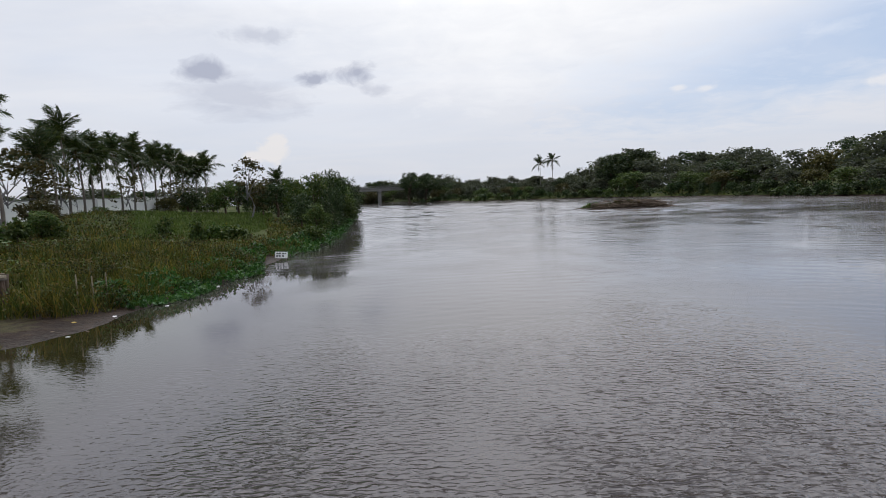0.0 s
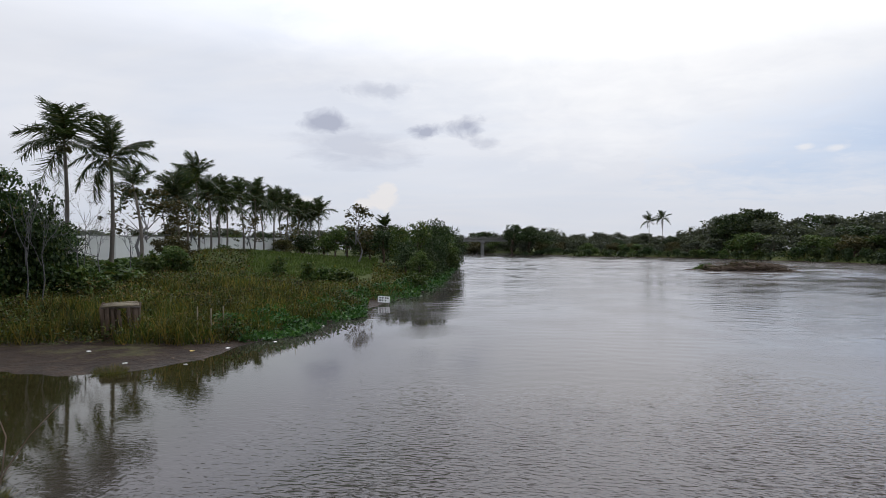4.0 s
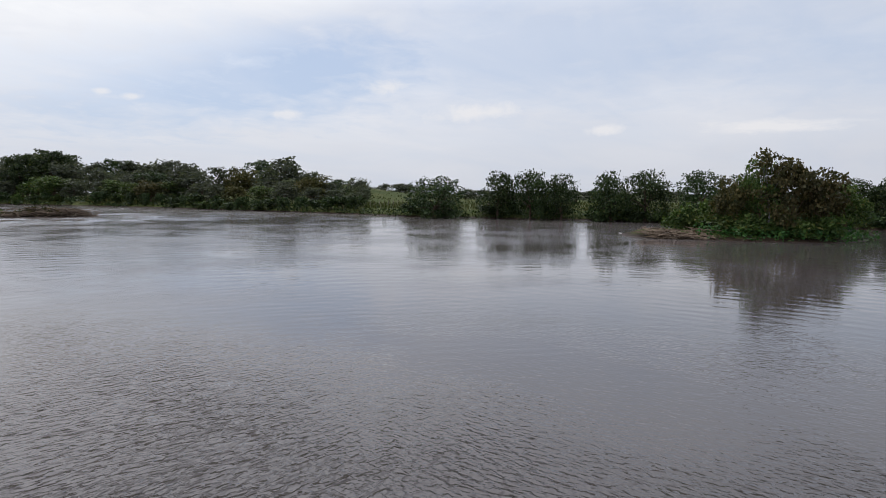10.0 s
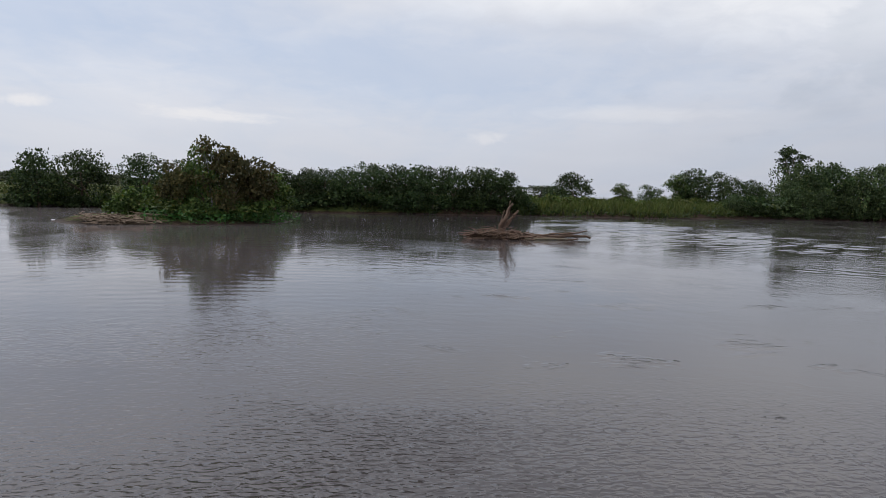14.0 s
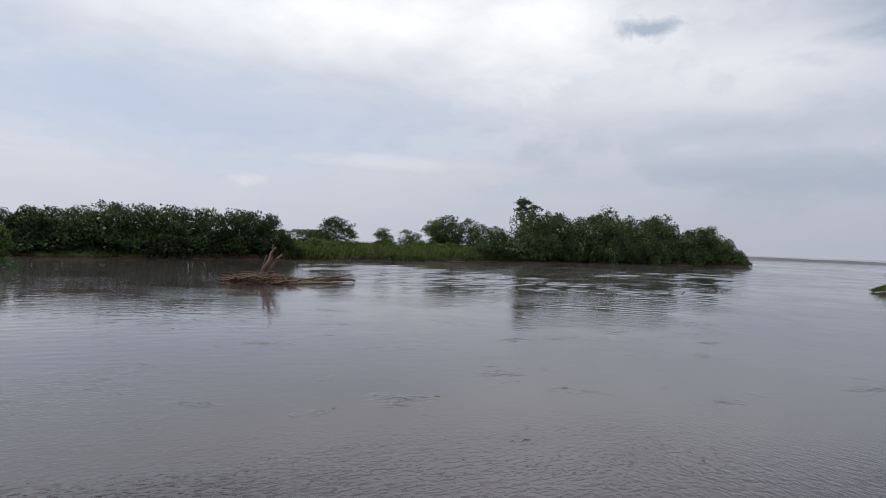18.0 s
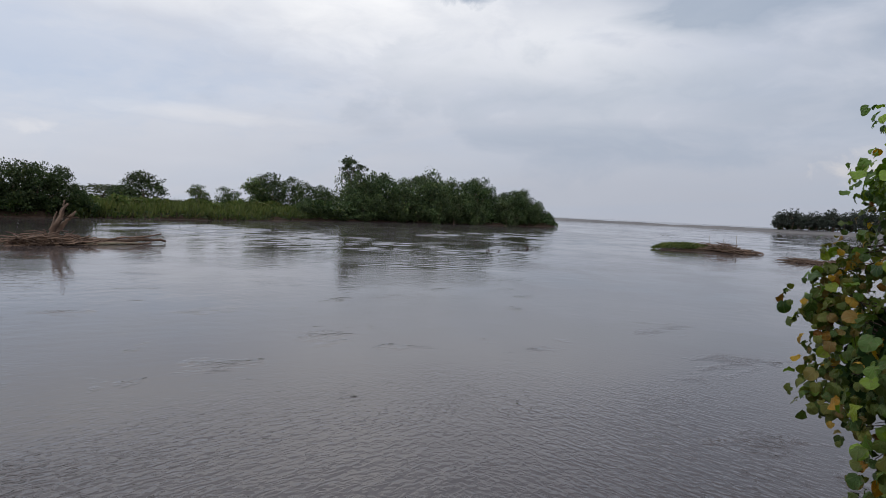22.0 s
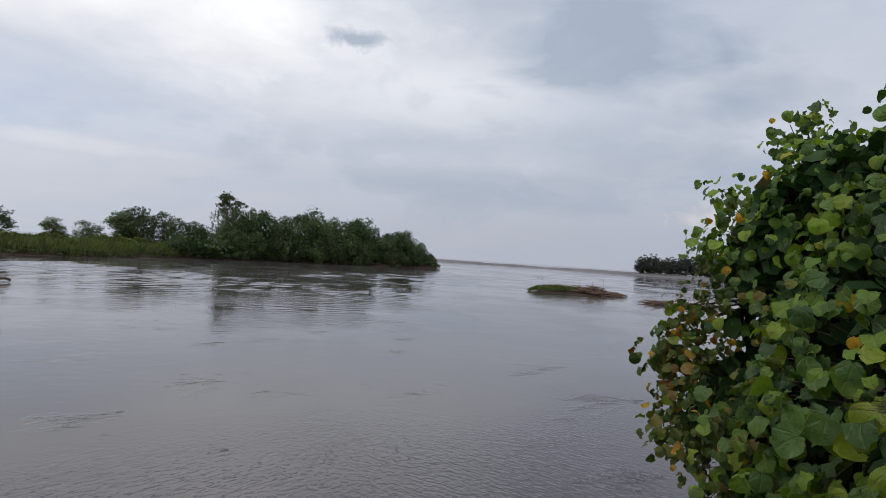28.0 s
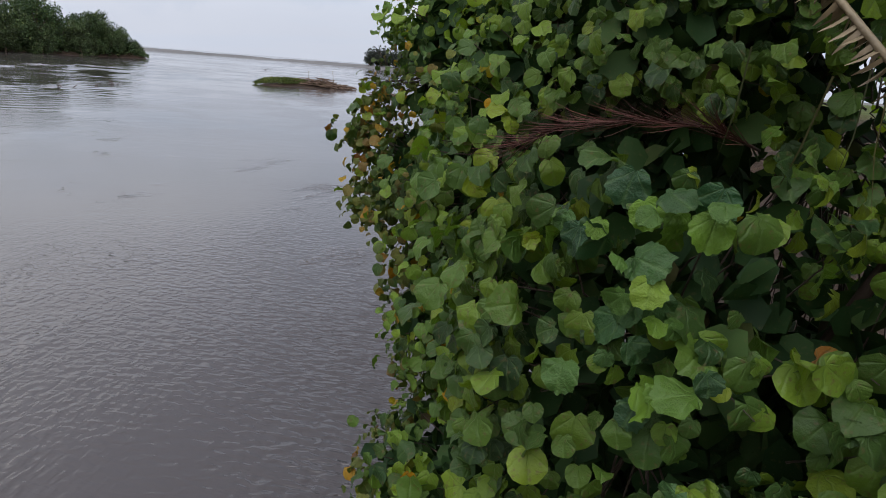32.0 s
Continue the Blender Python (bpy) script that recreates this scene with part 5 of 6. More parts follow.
# ---------------------------------------------------------------- wall, bridge, bench, sign
def wall_along(x0, y0, x1, y1, z0, z1, thick, bays):
    """A plastered wall in bays between piers, under a coping."""
    t = thing("perimeter_wall", "long white plastered wall behind the palms", "wall", "", "structure", pose(x0, y0, 0, 0, 0, math.degrees(math.atan2(y1 - y0, x1 - x0))))
    ln = math.hypot(x1 - x0, y1 - y0)
    step = ln / bays
    panel = box_mesh("panel", PLASTER, 0.15, -thick / 2, z0, step - 0.15, thick / 2, z1 - 0.12, bevel=0.01)
    pier = box_mesh("pier", PLASTER, -0.17, -thick * 0.9, z0, 0.17, thick * 0.9, z1 + 0.05, bevel=0.02)
    cap = box_mesh("coping", CONCRETE, 0.17, -thick * 0.75, z1 - 0.12, step - 0.17, thick * 0.75, z1, bevel=0.02)
    for i in range(bays):
        part("panel", panel, t, "", pose(i * step, 0, 0))
        part("coping", cap, t, "", pose(i * step, 0, 0))
        part("pier", pier, t, "", pose(i * step, 0, 0))
    return t


wall_along(*place(-60, 84), *place(-23.8, 98), 1.2, 4.85, 0.2, 17)


def bridge():
    x0, y0 = place(-12.5, 322)
    x1, y1 = place(0.5, 326)
    ln = math.hypot(x1 - x0, y1 - y0)
    t = thing("road_bridge", "low concrete road bridge on piers far upstream", "bridge", "", "", pose(x0, y0, 0.9, 0, 0, math.degrees(math.atan2(y1 - y0, x1 - x0))))
    part("deck", box_mesh("deck", CONCRETE, -8, -4, 6.6, ln + 8, 4, 7.1, bevel=0.05), t)
    for y in (-3, 0, 3):
        part("girder", box_mesh("girder", CONCRETE, -8, y - 0.3, 5.5, ln + 8, y + 0.3, 6.6, bevel=0.04), t)
    for x in (ln * 0.22, ln * 0.51, ln * 0.80):
        pier = part("pier", box_mesh("pier", CONCRETE, x - 0.7, -3.2, -2.8, x + 0.7, 3.2, 4.9, bevel=0.2), t)
        part("crosshead", box_mesh("crosshead", CONCRETE, x - 1.0, -3.8, 4.9, x + 1.0, 3.8, 5.5, bevel=0.05), pier)
    post = box_mesh("railing_post", CONCRETE, -0.1, -3.9, 7.1, 0.1, -3.7, 8.0, bevel=0.02)
    for i in range(int(ln / 3)):
        part("railing_post", post, t, "", pose(i * 3, 0, 0))
    for z in (7.5, 7.9):
        part("rail", box_mesh("rail", CONCRETE, -6, -3.86, z, ln + 6, -3.74, z + 0.1, bevel=0.02), t)


bridge()


def bench():
    """A platform of bamboo slats on a ring of upright stakes."""
    x, y = place(-36.95, 25.4)
    z = float(land(x, y))
    t = thing("bamboo_platform", "weathered bamboo platform on upright stakes in the grass", "platform", "", "", pose(x, y, z, 0, 0, 38))
    h = 1.42 - z
    slat = mesh_of("slat", *tube([(-0.58, 0, 0), (0, 0, 0.01), (0.58, 0, 0)], [0.034, 0.036, 0.032], 6), BAMBOO, True)
    for i in range(11):
        part("slat", slat, t, "", pose(rng.normal() * 0.03, -0.5 + i * 0.1, h - 0.04 + rng.normal() * 0.008, 0, rng.normal() * 1.0, rng.normal() * 1.5))
    stake = mesh_of("stake", *tube([(0, 0, -0.3), (0.01, 0, h * 0.5), (0, 0, h - 0.08)], [0.072, 0.070, 0.066], 6), TWIG, True)
    for i in range(20):
        a = (i + 0.3 * rng.random()) / 20 * 6.283
        part("stake", stake, t, "", pose(0.56 * math.copysign(abs(math.cos(a)) ** 0.6, math.cos(a)), 0.46 * math.copysign(abs(math.sin(a)) ** 0.6, math.sin(a)), rng.normal() * 0.05, rng.normal() * 3, rng.normal() * 3, 0))
    for y2 in (-0.42, 0.42):
        part("beam", mesh_of("beam", *tube([(-0.62, y2, h - 0.11), (0.62, y2, h - 0.11)], 0.04, 6), BARK, True), t)


bench()


def sign():
    x, y = place(-14.95, 37.6)
    t = thing("notice_board", "small white board with dark marks at the water's edge", "sign", "", "", pose(x, y, 0.03, -16, 4, 8))
    board = part("board", box_mesh("board", WHITE, -0.36, -0.02, 0.12, 0.36, 0.02, 0.50, bevel=0.008), t)
    for r, z in enumerate((0.39, 0.24)):
        for i, (a, b) in enumerate(((-0.28, -0.16), (-0.12, -0.03), (0.06, 0.15), (0.19, 0.28))):
            if (r, i) != (1, 3):
                part("bar", box_mesh("bar", BLACK, a, -0.032, z - 0.042, b, -0.021, z + 0.042), board)
    for x2 in (-0.3, 0.3):
        part("leg", mesh_of("leg", *tube([(x2, 0.04, -1.2), (x2, 0.04, 0.5)], 0.03, 6), BARK, True), t)


sign()


def stakes(b, d, h, lean):
    x, y = place(b, d)
    z = float(land(x, y))
    t = thing("stake", "thin pale bamboo stake standing in the grass", "stake", "stakes in the bank", "", pose(x, y, z, lean, lean * 0.6, 0))
    part("pole", mesh_of("pole", *tube([(0, 0, -0.3), (0.02, 0, h * 0.4), (0, 0.02, h)], [0.03, 0.027, 0.02], 6), BAMBOO, True), t)


for b_, d_, h_, l_ in ((-31.1, 23.6, 1.25, 2), (-30.0, 24.2, 1.05, -7), (-29.0, 25.0, 1.0, 4)):
    stakes(b_, d_, h_, l_)


def sapling():
    x, y = place(-50.0, 29.5)
    z = float(land(x, y))
    t = thing("sapling", "young light green sapling tied to a grey pole", "sapling", "", "", pose(x, y, z))
    part("pole", mesh_of("pole", *tube([(0, 0, -0.2), (0, 0, 1.0), (0.02, 0, 2.2)], [0.09, 0.085, 0.08], 8), BARK, True), t)
    r = np.random.default_rng(5)
    lum = np.array([(0, 0, 2.6, 0.5, 0.5, 0.5), (0.2, 0.1, 2.3, 0.4, 0.4, 0.3)])
    part("crown", mesh_of("crown", *crown_leaves(r, lum, 160, 0.22, TUFT, 0.5), FIELD), t)


sapling()


# ---------------------------------------------------------------- driftwood, rafts of stalks, litter
def stalk_heap(name, label, spots, n, reach, pile, mat, seed, thick=0.02, category="debris"):
    """A heap of many thin washed-up stalks, lying over one another."""
    r = np.random.default_rng(seed)
    out = []
    for i in range(n):
        c = spots[r.integers(len(spots))] + r.normal(size=2) * pile[:2]
        z = max(0.0, float(land(c[0], c[1]))) + 0.02 + abs(r.normal()) * pile[2]
        a, ln = r.normal() * 0.8 + pile[3], reach * (0.35 + r.random())
        d = np.array([math.cos(a), math.sin(a), r.normal() * 0.12]) * ln / 2
        m = np.array([c[0], c[1], z])
        out.append(tube([m - d, m + np.array([0, 0, r.normal() * 0.05]), m + d], thick * (0.5 + r.random()) * np.array([1, 1, 0.6]), 4, False))
    return tagged(new(name, mesh_of(name, *joined(out), mat)), label, category, "", "stuff")


def arr(*p):
    return np.array(p, float)


stalk_heap("island_debris", "tangle of washed-up brown stalks on the island's shore", arr((54.4, 21.6), (55.0, 20.2), (55.4, 18.8)), 260, 2.2, (0.6, 0.6, 0.22, 1.2), DEBRIS, 1, 0.035)
stalk_heap("driftwood_litter", "brown stalks caught round the stranded tree", arr((47.2, -10.4), (47.2, -10.9), (47.2, -11.6), (47.3, -9.4), (47.3, -9.9)), 620, 1.5, (0.35, 0.60, 0.26, 1.6), DRIFT, 2, 0.04)
stalk_heap("raft_stalks", "dry reddish stalks on the floating islet", arr((29.6, -77.6), (28.4, -78.4), (27.6, -79.2), (30.6, -76.8)), 560, 1.8, (0.9, 0.6, 0.22, 0.5), DRIFT, 3, 0.04)
stalk_heap("second_raft_stalks", "dark stalks on a low raft of driftwood", arr((18.2, -68.6), (16.4, -69.2), (14.8, -69.8)), 260, 2.0, (1.0, 0.4, 0.10, 0.2), DRIFT, 4, 0.03)
stalk_heap("midstream_debris", "grey-brown heap of drift stalks in midstream", arr((26.0, 101.0), (28.6, 100.4), (31.0, 99.8), (33.6, 99.6)), 520, 2.6, (1.3, 0.6, 0.34, 0.0), DEBRIS, 5, 0.05)


def drift_tree():
    """A stranded tree: two gnarled roots in the air, its trunk and limbs along the water."""
    r = np.random.default_rng(11)
    t = thing("stranded_tree", "reddish-brown stranded tree with upturned roots in the river", "driftwood", "", "", pose(47.4, -10.7, 0))

    def bar(name, points, r0, r1, sides=8, knots=0.12):
        p = np.array(points, float)
        s, u = np.linspace(0, 1, len(p)), np.linspace(0, 1, len(p) * 3)
        path = np.stack([np.interp(u, s, p[:, k]) for k in range(3)], -1) + r.normal(size=(len(u), 3)) * r0 * 0.22
        part(name, mesh_of(name, *tube(path, np.linspace(r0, r1, len(u)) * (1 + knots * r.normal(size=len(u))), sides), DRIFT, True), t)

    bar("root", [(0, 0.10, -0.1), (0, -0.05, 0.7), (0, -0.20, 1.35), (0.1, -0.62, 2.05), (0.1, -0.92, 2.75)], 0.24, 0.09)
    bar("root", [(0, -0.15, 0.1), (0.1, -0.42, 0.8), (0.1, -0.72, 1.4), (0.1, -1.10, 1.75), (0.1, -1.45, 2.25)], 0.20, 0.07)
    bar("root", [(0, 0.0, 0.1), (0, -0.30, 0.9), (0.1, -0.45, 1.6), (0.1, -0.78, 2.35), (0.1, -0.80, 2.95)], 0.16, 0.05)
    bar("root", [(0, 0.25, 0.1), (-0.1, 0.05, 0.8), (0, -0.18, 1.7), (0, -0.30, 2.2)], 0.12, 0.04)
    bar("root", [(0, -0.22, 1.45), (-0.1, -0.50, 1.85), (-0.1, -0.72, 2.50)], 0.09, 0.04)
    bar("root", [(0.1, -0.95, 1.65), (0.1, -1.25, 1.80), (0, -1.62, 1.85)], 0.07, 0.02)
    bar("root", [(0, 0.10, 0.3), (-0.1, 0.30, 0.7), (-0.1, 0.42, 1.05)], 0.07, 0.02)
    bar("root", [(0, -0.5, 0.3), (-0.2, -1.0, 0.6), (-0.2, -1.35, 0.95)], 0.05, 0.02)
    for i in range(26):
        a = r.random() * 6.28
        k = np.linspace(0, 1, 4)[:, None]
        path = np.array([0, 0.3 * r.normal(), 0.1 + 0.25 * r.random()]) + k * np.array([math.cos(a) * 0.5, math.sin(a) * 1.5, 0.35 * r.random()])
        part("twig", mesh_of("twig", *tube(path, np.linspace(0.035, 0.012, 4), 4), DRIFT, True), t)
    bar("trunk", [(0, 0.3, 0.16), (0.3, -2.4, 0.24), (0.4, -4.4, 0.22), (0.5, -6.2, 0.30), (0.5, -7.6, 0.22)], 0.20, 0.10)
    bar("limb", [(0.0, -0.6, 0.10), (-0.3, -2.6, 0.14), (-0.3, -4.6, 0.10), (0.1, -6.4, 0.05)], 0.15, 0.07)
    bar("limb", [(0.45, -5.0, 0.28), (0.5, -6.0, 0.50), (0.5, -7.3, 0.74)], 0.10, 0.05)
    bar("limb", [(0.2, -3.0, 0.22), (0.2, -4.4, 0.46), (0.3, -6.4, 0.52)], 0.09, 0.05)
    part("bare_log", mesh_of("bare_log", *tube([(-0.35, -1.8, 0.06), (-0.4, -3.6, 0.10), (-0.2, -5.4, 0.08)], [0.08, 0.09, 0.06], 8), BAMBOO, True), t, "pale barkless log")
    bar("snag", [(0.4, -5.4, 0.2), (0.4, -5.45, 0.5), (0.4, -5.5, 0.8)], 0.03, 0.015, 6)


drift_tree()


def snag(x, y, seed, size, n):
    """Twigs that stick out of the water."""
    r = np.random.default_rng(seed)
    t = thing("water_snag", "dark twigs of a sunken branch above the water", "branch", "snags in the river", "", pose(x, y, 0))
    for i in range(n):
        p0 = np.array([r.normal() * size * 0.4, r.normal() * size * 0.4, -0.2])
        p1 = p0 + np.array([r.normal() * size * 0.5, r.normal() * size * 0.5, 0.25 + size * (0.1 + 0.3 * r.random())])
        part("twig", mesh_of("twig", *tube([p0, (p0 + p1) / 2 + r.normal(size=3) * 0.06, p1], [0.035, 0.028, 0.012], 5), DARK_TWIG, True), t)


for x_, y_, s_, z_, n_ in ((38.2, -50.8, 21, 1.2, 12), (36.7, -42.8, 22, 0.7, 6), (37.3, -47, 23, 0.5, 4), (40.5, 93, 24, 1.4, 7), (46.0, 89, 25, 1.6, 7), (12, -100, 26, 1.2, 6), (19.5, -92, 27, 1.2, 5), (70, -148, 28, 1.4, 6)):
    snag(x_, y_, s_, z_, n_)


def low_plants(name, label, x, y, a, b, turn, n, size, tallness, mat, seed):
    r = np.random.default_rng(seed)
    k, q_ = r.random(n) * 6.283, np.sqrt(r.random(n))
    u, v = a * q_ * np.cos(k), b * q_ * np.sin(k)
    t = radians(turn)
    px, py = x + u * math.cos(t) - v * math.sin(t), y + u * math.sin(t) + v * math.cos(t)
    z = np.maximum(land(px, py), 0) + tallness * r.random(n) * (1 - q_ ** 2 * 0.7)
    vv, qq = scatter(TUFT, np.column_stack([px, py, z]), np.column_stack([r.normal(size=(n, 2)), 0.5 + r.random(n)]), np.column_stack([r.normal(size=(n, 2)) * 0.7, np.ones(n)]), size * (0.6 + 0.8 * r.random(n)))
    return tagged(new(name, mesh_of(name, vv, qq, mat)), label, "water plants", "", "stuff")


low_plants("islet_plants", "low green plants on the floating islet", 33.6, -75.4, 3.4, 1.7, 28, 2600, 0.20, 0.70, REED, 31)
low_plants("islet_plants", "low green plants on the floating islet", 30.2, -77.0, 3.2, 1.1, 28, 500, 0.20, 0.30, OLIVE_LEAF, 32)
low_plants("midstream_plants", "dull green weeds on the midstream heap", 28.6, 100.6, 3.6, 1.1, -14, 700, 0.34, 0.95, OLIVE_LEAF, 33)
low_plants("midstream_plants", "dull green weeds on the midstream heap", 24.6, 101.6, 2.0, 0.8, -14, 300, 0.34, 0.7, MID_LEAF, 34)
for i, (x_, y_) in enumerate(((29.4, -77.8), (30.8, -77.2), (27.9, -78.5))):
    t = thing("pole", "thin pole standing on the floating islet", "pole", "poles on the islet", "", pose(x_, y_, 0, rng.normal() * 3, rng.normal() * 3, 0))
    part("shaft", mesh_of("shaft", *tube([(0, 0, -0.4), (0, 0.01, 0.9), (0.02, 0, 1.8 + 0.2 * i)], [0.03, 0.026, 0.02], 6), BAMBOO, True), t)
# low posts and a rail in the open meadow across the river
for i in range(9):
    x_, y_ = place(42.6 + i * 0.42, 122 + i * 1.5)
    z_ = float(land(x_, y_))
    t = thing("fence_post", "grey wooden fence post in the meadow", "fence post", "fence in the meadow", "", pose(x_, y_, z_))
    part("post", mesh_of("post", *tube([(0, 0, -0.3), (0, 0.01, 0.6), (0, 0, 1.25)], [0.07, 0.065, 0.06], 6), BARK, True), t)


def litter(x, y, z, size, mat, label, seed):
    """A crumpled scrap of plastic or paper."""
    r = np.random.default_rng(seed)
    bm = bmesh.new()
    bmesh.ops.create_icosphere(bm, subdivisions=2, radius=1)
    for v in bm.verts:
        v.co = Vector((v.co.x * size * (0.8 + 0.4 * r.random()), v.co.y * size * 0.7 * (0.7 + 0.5 * r.random()), v.co.z * size * 0.16 * (0.5 + r.random())))
    me = bpy.data.meshes.new("litter")
    bm.to_mesh(me)
    bm.free()
    me.materials.append(mat)
    tagged(new("litter", me), label, "litter", "litter along the bank").matrix_basis = pose(x, y, z + size * 0.12, 0, 0, r.random() * 360)


SCRAPS = [(-31.5, 21.6, 0.13, 1), (-28.6, 22.4, 0.12, 0), (-23.2, 24.8, 0.13, 0), (-20.5, 27.8, 0.16, 0), (-36.6, 20.2, 0.11, 0), (-39.2, 22.5, 0.12, 0), (-33.0, 20.6, 0.09, 2), (-32.0, 19.9, 0.08, 0), (-30.6, 20.4, 0.08, 2), (-24.6, 23.6, 0.10, 0), (-12.2, 45.0, 0.14, 0), (-26.0, 52, 0.35, 0)]
for i, (b_, d_, s_, k_) in enumerate(SCRAPS):
    x_, y_ = place(b_, d_)
    litter(x_, y_, max(0.0, float(land(x_, y_))), s_ * 0.8, (WHITE, LITTER_YELLOW, DEBRIS)[k_], ("crumpled white plastic scrap on the bank", "crumpled yellow plastic scrap on the mud", "brown scrap of husk on the mud")[k_], 200 + i)
for i, (b_, d_, s_) in enumerate(((65.9, 62.5, 0.35), (65.3, 63.5, 0.25))):
    x_, y_ = place(b_, d_)
    litter(x_, y_, 0.02, s_, WHITE, "white plastic scrap caught by the island", 230 + i)


# ---------------------------------------------------------------- the landing in the foreground
def fallen(points, rad, label, name="fallen_branch", mat=TWIG):
    p = [(x, y, max(0, float(land(x, y))) + z) for x, y, z in points]
    t = thing(name, label, "branch", "branches on the bank")
    part("stem", mesh_of("stem", *tube(p, np.linspace(rad, rad * 0.4, len(p)), 6), mat, True), t)


fallen([(-7.3, 7.1, 0.02), (-7.5, 7.6, 0.35), (-7.4, 7.9, 0.75), (-7.1, 8.1, 1.15)], 0.014, "thin dry twig bending over the water")
fallen([(-7.4, 7.4, 0.2), (-7.8, 7.9, 0.7), (-8.4, 8.3, 1.0), (-9.4, 8.6, 1.35)], 0.012, "thin dry twig bending over the water")
fallen([(-6.4, 5.9, 0.03), (-6.9, 6.3, 0.10), (-7.2, 6.9, 0.14)], 0.02, "dry twig lying on the bare bank")
fallen([(-8.2, 6.2, 0.04), (-7.2, 6.1, 0.08), (-6.6, 5.7, 0.05)], 0.02, "dry twig lying on the bare bank")
fallen([(-21.5, 18.4, 0.05), (-20.2, 18.2, 0.12), (-18.6, 18.0, 0.06)], 0.05, "grey branch lying on the mud", mat=BARK)
fallen([(-23.5, 18.4, 0.15), (-21.2, 18.6, 0.32), (-19.0, 18.9, 0.2)], 0.045, "grey branch lying on the mud", mat=BARK)
for i, (x_, y_, r_) in enumerate(((-8.3, 7.75, 0.45), (-7.6, 7.2, 0.38), (-6.6, 6.6, 0.42), (-6.0, 6.1, 0.40), (-5.5, 5.6, 0.35), (-9.6, 8.3, 0.4), (-11.4, 8.6, 0.5), (-10.3, 8.2, 0.35), (-11.9, 15.4, 0.42))):
    n = 700
    k, q_ = rng.random(n) * 6.283, np.sqrt(rng.random(n)) * r_
    px, py = x_ + q_ * np.cos(k), y_ + q_ * np.sin(k)
    tip = np.column_stack([np.cos(k) * q_ / r_ * 0.9 + rng.normal(size=n) * 0.35, np.sin(k) * q_ / r_ * 0.9 + rng.normal(size=n) * 0.35, np.full(n, 0.9)])
    v, q = scatter(BLADE, np.column_stack([px, py, np.maximum(land(px, py), 0) - 0.02]), tip, rng.normal(size=(n, 3)), 0.08 + 0.14 * rng.random(n), 0.006)
    tagged(new("grass_tuft", mesh_of("grass_tuft", v, q, GRASS)), "tuft of yellow-green grass on the bare bank", "grass", "grass tufts on the bank")
low_plants("bank_weeds", "small green leafy weeds on the bare bank", -8.4, 6.3, 0.7, 0.4, 20, 130, 0.09, 0.30, MID_LEAF, 41)
low_plants("bank_weeds", "small green leafy weeds on the bare bank", -9.6, 6.6, 0.9, 0.4, 10, 160, 0.09, 0.3, MID_LEAF, 42)
stalk_heap("bank_straw", "dry straw and husks strewn over the bare bank", arr((-7.0, 6.2), (-8.2, 6.9), (-9.6, 7.4), (-6.2, 5.6)), 130, 0.24, (0.7, 0.5, 0.01, 0.4), TWIG, 6, 0.004)


# ---------------------------------------------------------------- the hibiscus bush on the home bank
LUMPS = np.array([
    (0.14, -4.25, 3.52, 0.74, 0.80, 0.62), (0.34, -4.10, 3.66, 0.46, 0.55, 0.42), (0.42, -4.20, 2.74, 0.62, 0.80, 0.50), (0.12, -3.72, 1.98, 0.56, 0.75, 0.50), (0.04, -3.02, 1.20, 0.62, 0.75, 0.58),
    (0.00, -3.75, 2.75, 0.70, 0.80, 0.90), (-0.45, -3.25, 3.00, 0.86, 1.05, 1.18), (-0.25, -3.35, 3.58, 0.52, 0.60, 0.46), (-0.42, -3.00, 4.08, 0.38, 0.45, 0.40), (0.26, -3.95, 3.90, 0.34, 0.45, 0.36), (0.10, -3.75, 4.05, 0.26, 0.40, 0.26),
    (-0.62, -2.30, 2.50, 0.70, 0.85, 1.05), (-0.40, -2.50, 1.50, 0.72, 0.80, 0.95), (-1.55, -3.10, 3.40, 0.90, 1.10, 1.70),
    (-1.30, -2.10, 2.15, 0.70, 0.72, 0.95), (-0.98, -2.75, 4.02, 0.58, 0.70, 0.68), (-0.62, -2.70, 3.62, 0.50, 0.60, 0.68),
    # unseen lumps off to the right, added to shade that side of the bush
    (-1.75, -1.95, 4.75, 0.80, 0.80, 0.50), (-1.95, -1.45, 4.05, 0.60, 0.55, 0.90), (-1.75, -0.85, 3.70, 0.50, 0.60, 1.30),
])
SPRAYS = np.array([(0.40, -4.08, 4.42, 0.09, 0.10, 0.17), (0.22, -3.95, 4.22, 0.14, 0.14, 0.12), (0.98, -4.25, 3.28, 0.10, 0.14, 0.12), (1.04, -4.12, 3.04, 0.12, 0.18, 0.14), (0.98, -4.05, 2.58, 0.12, 0.2, 0.16), (0.78, -4.22, 3.98, 0.10, 0.14, 0.10), (0.86, -4.20, 3.72, 0.10, 0.14, 0.10)])


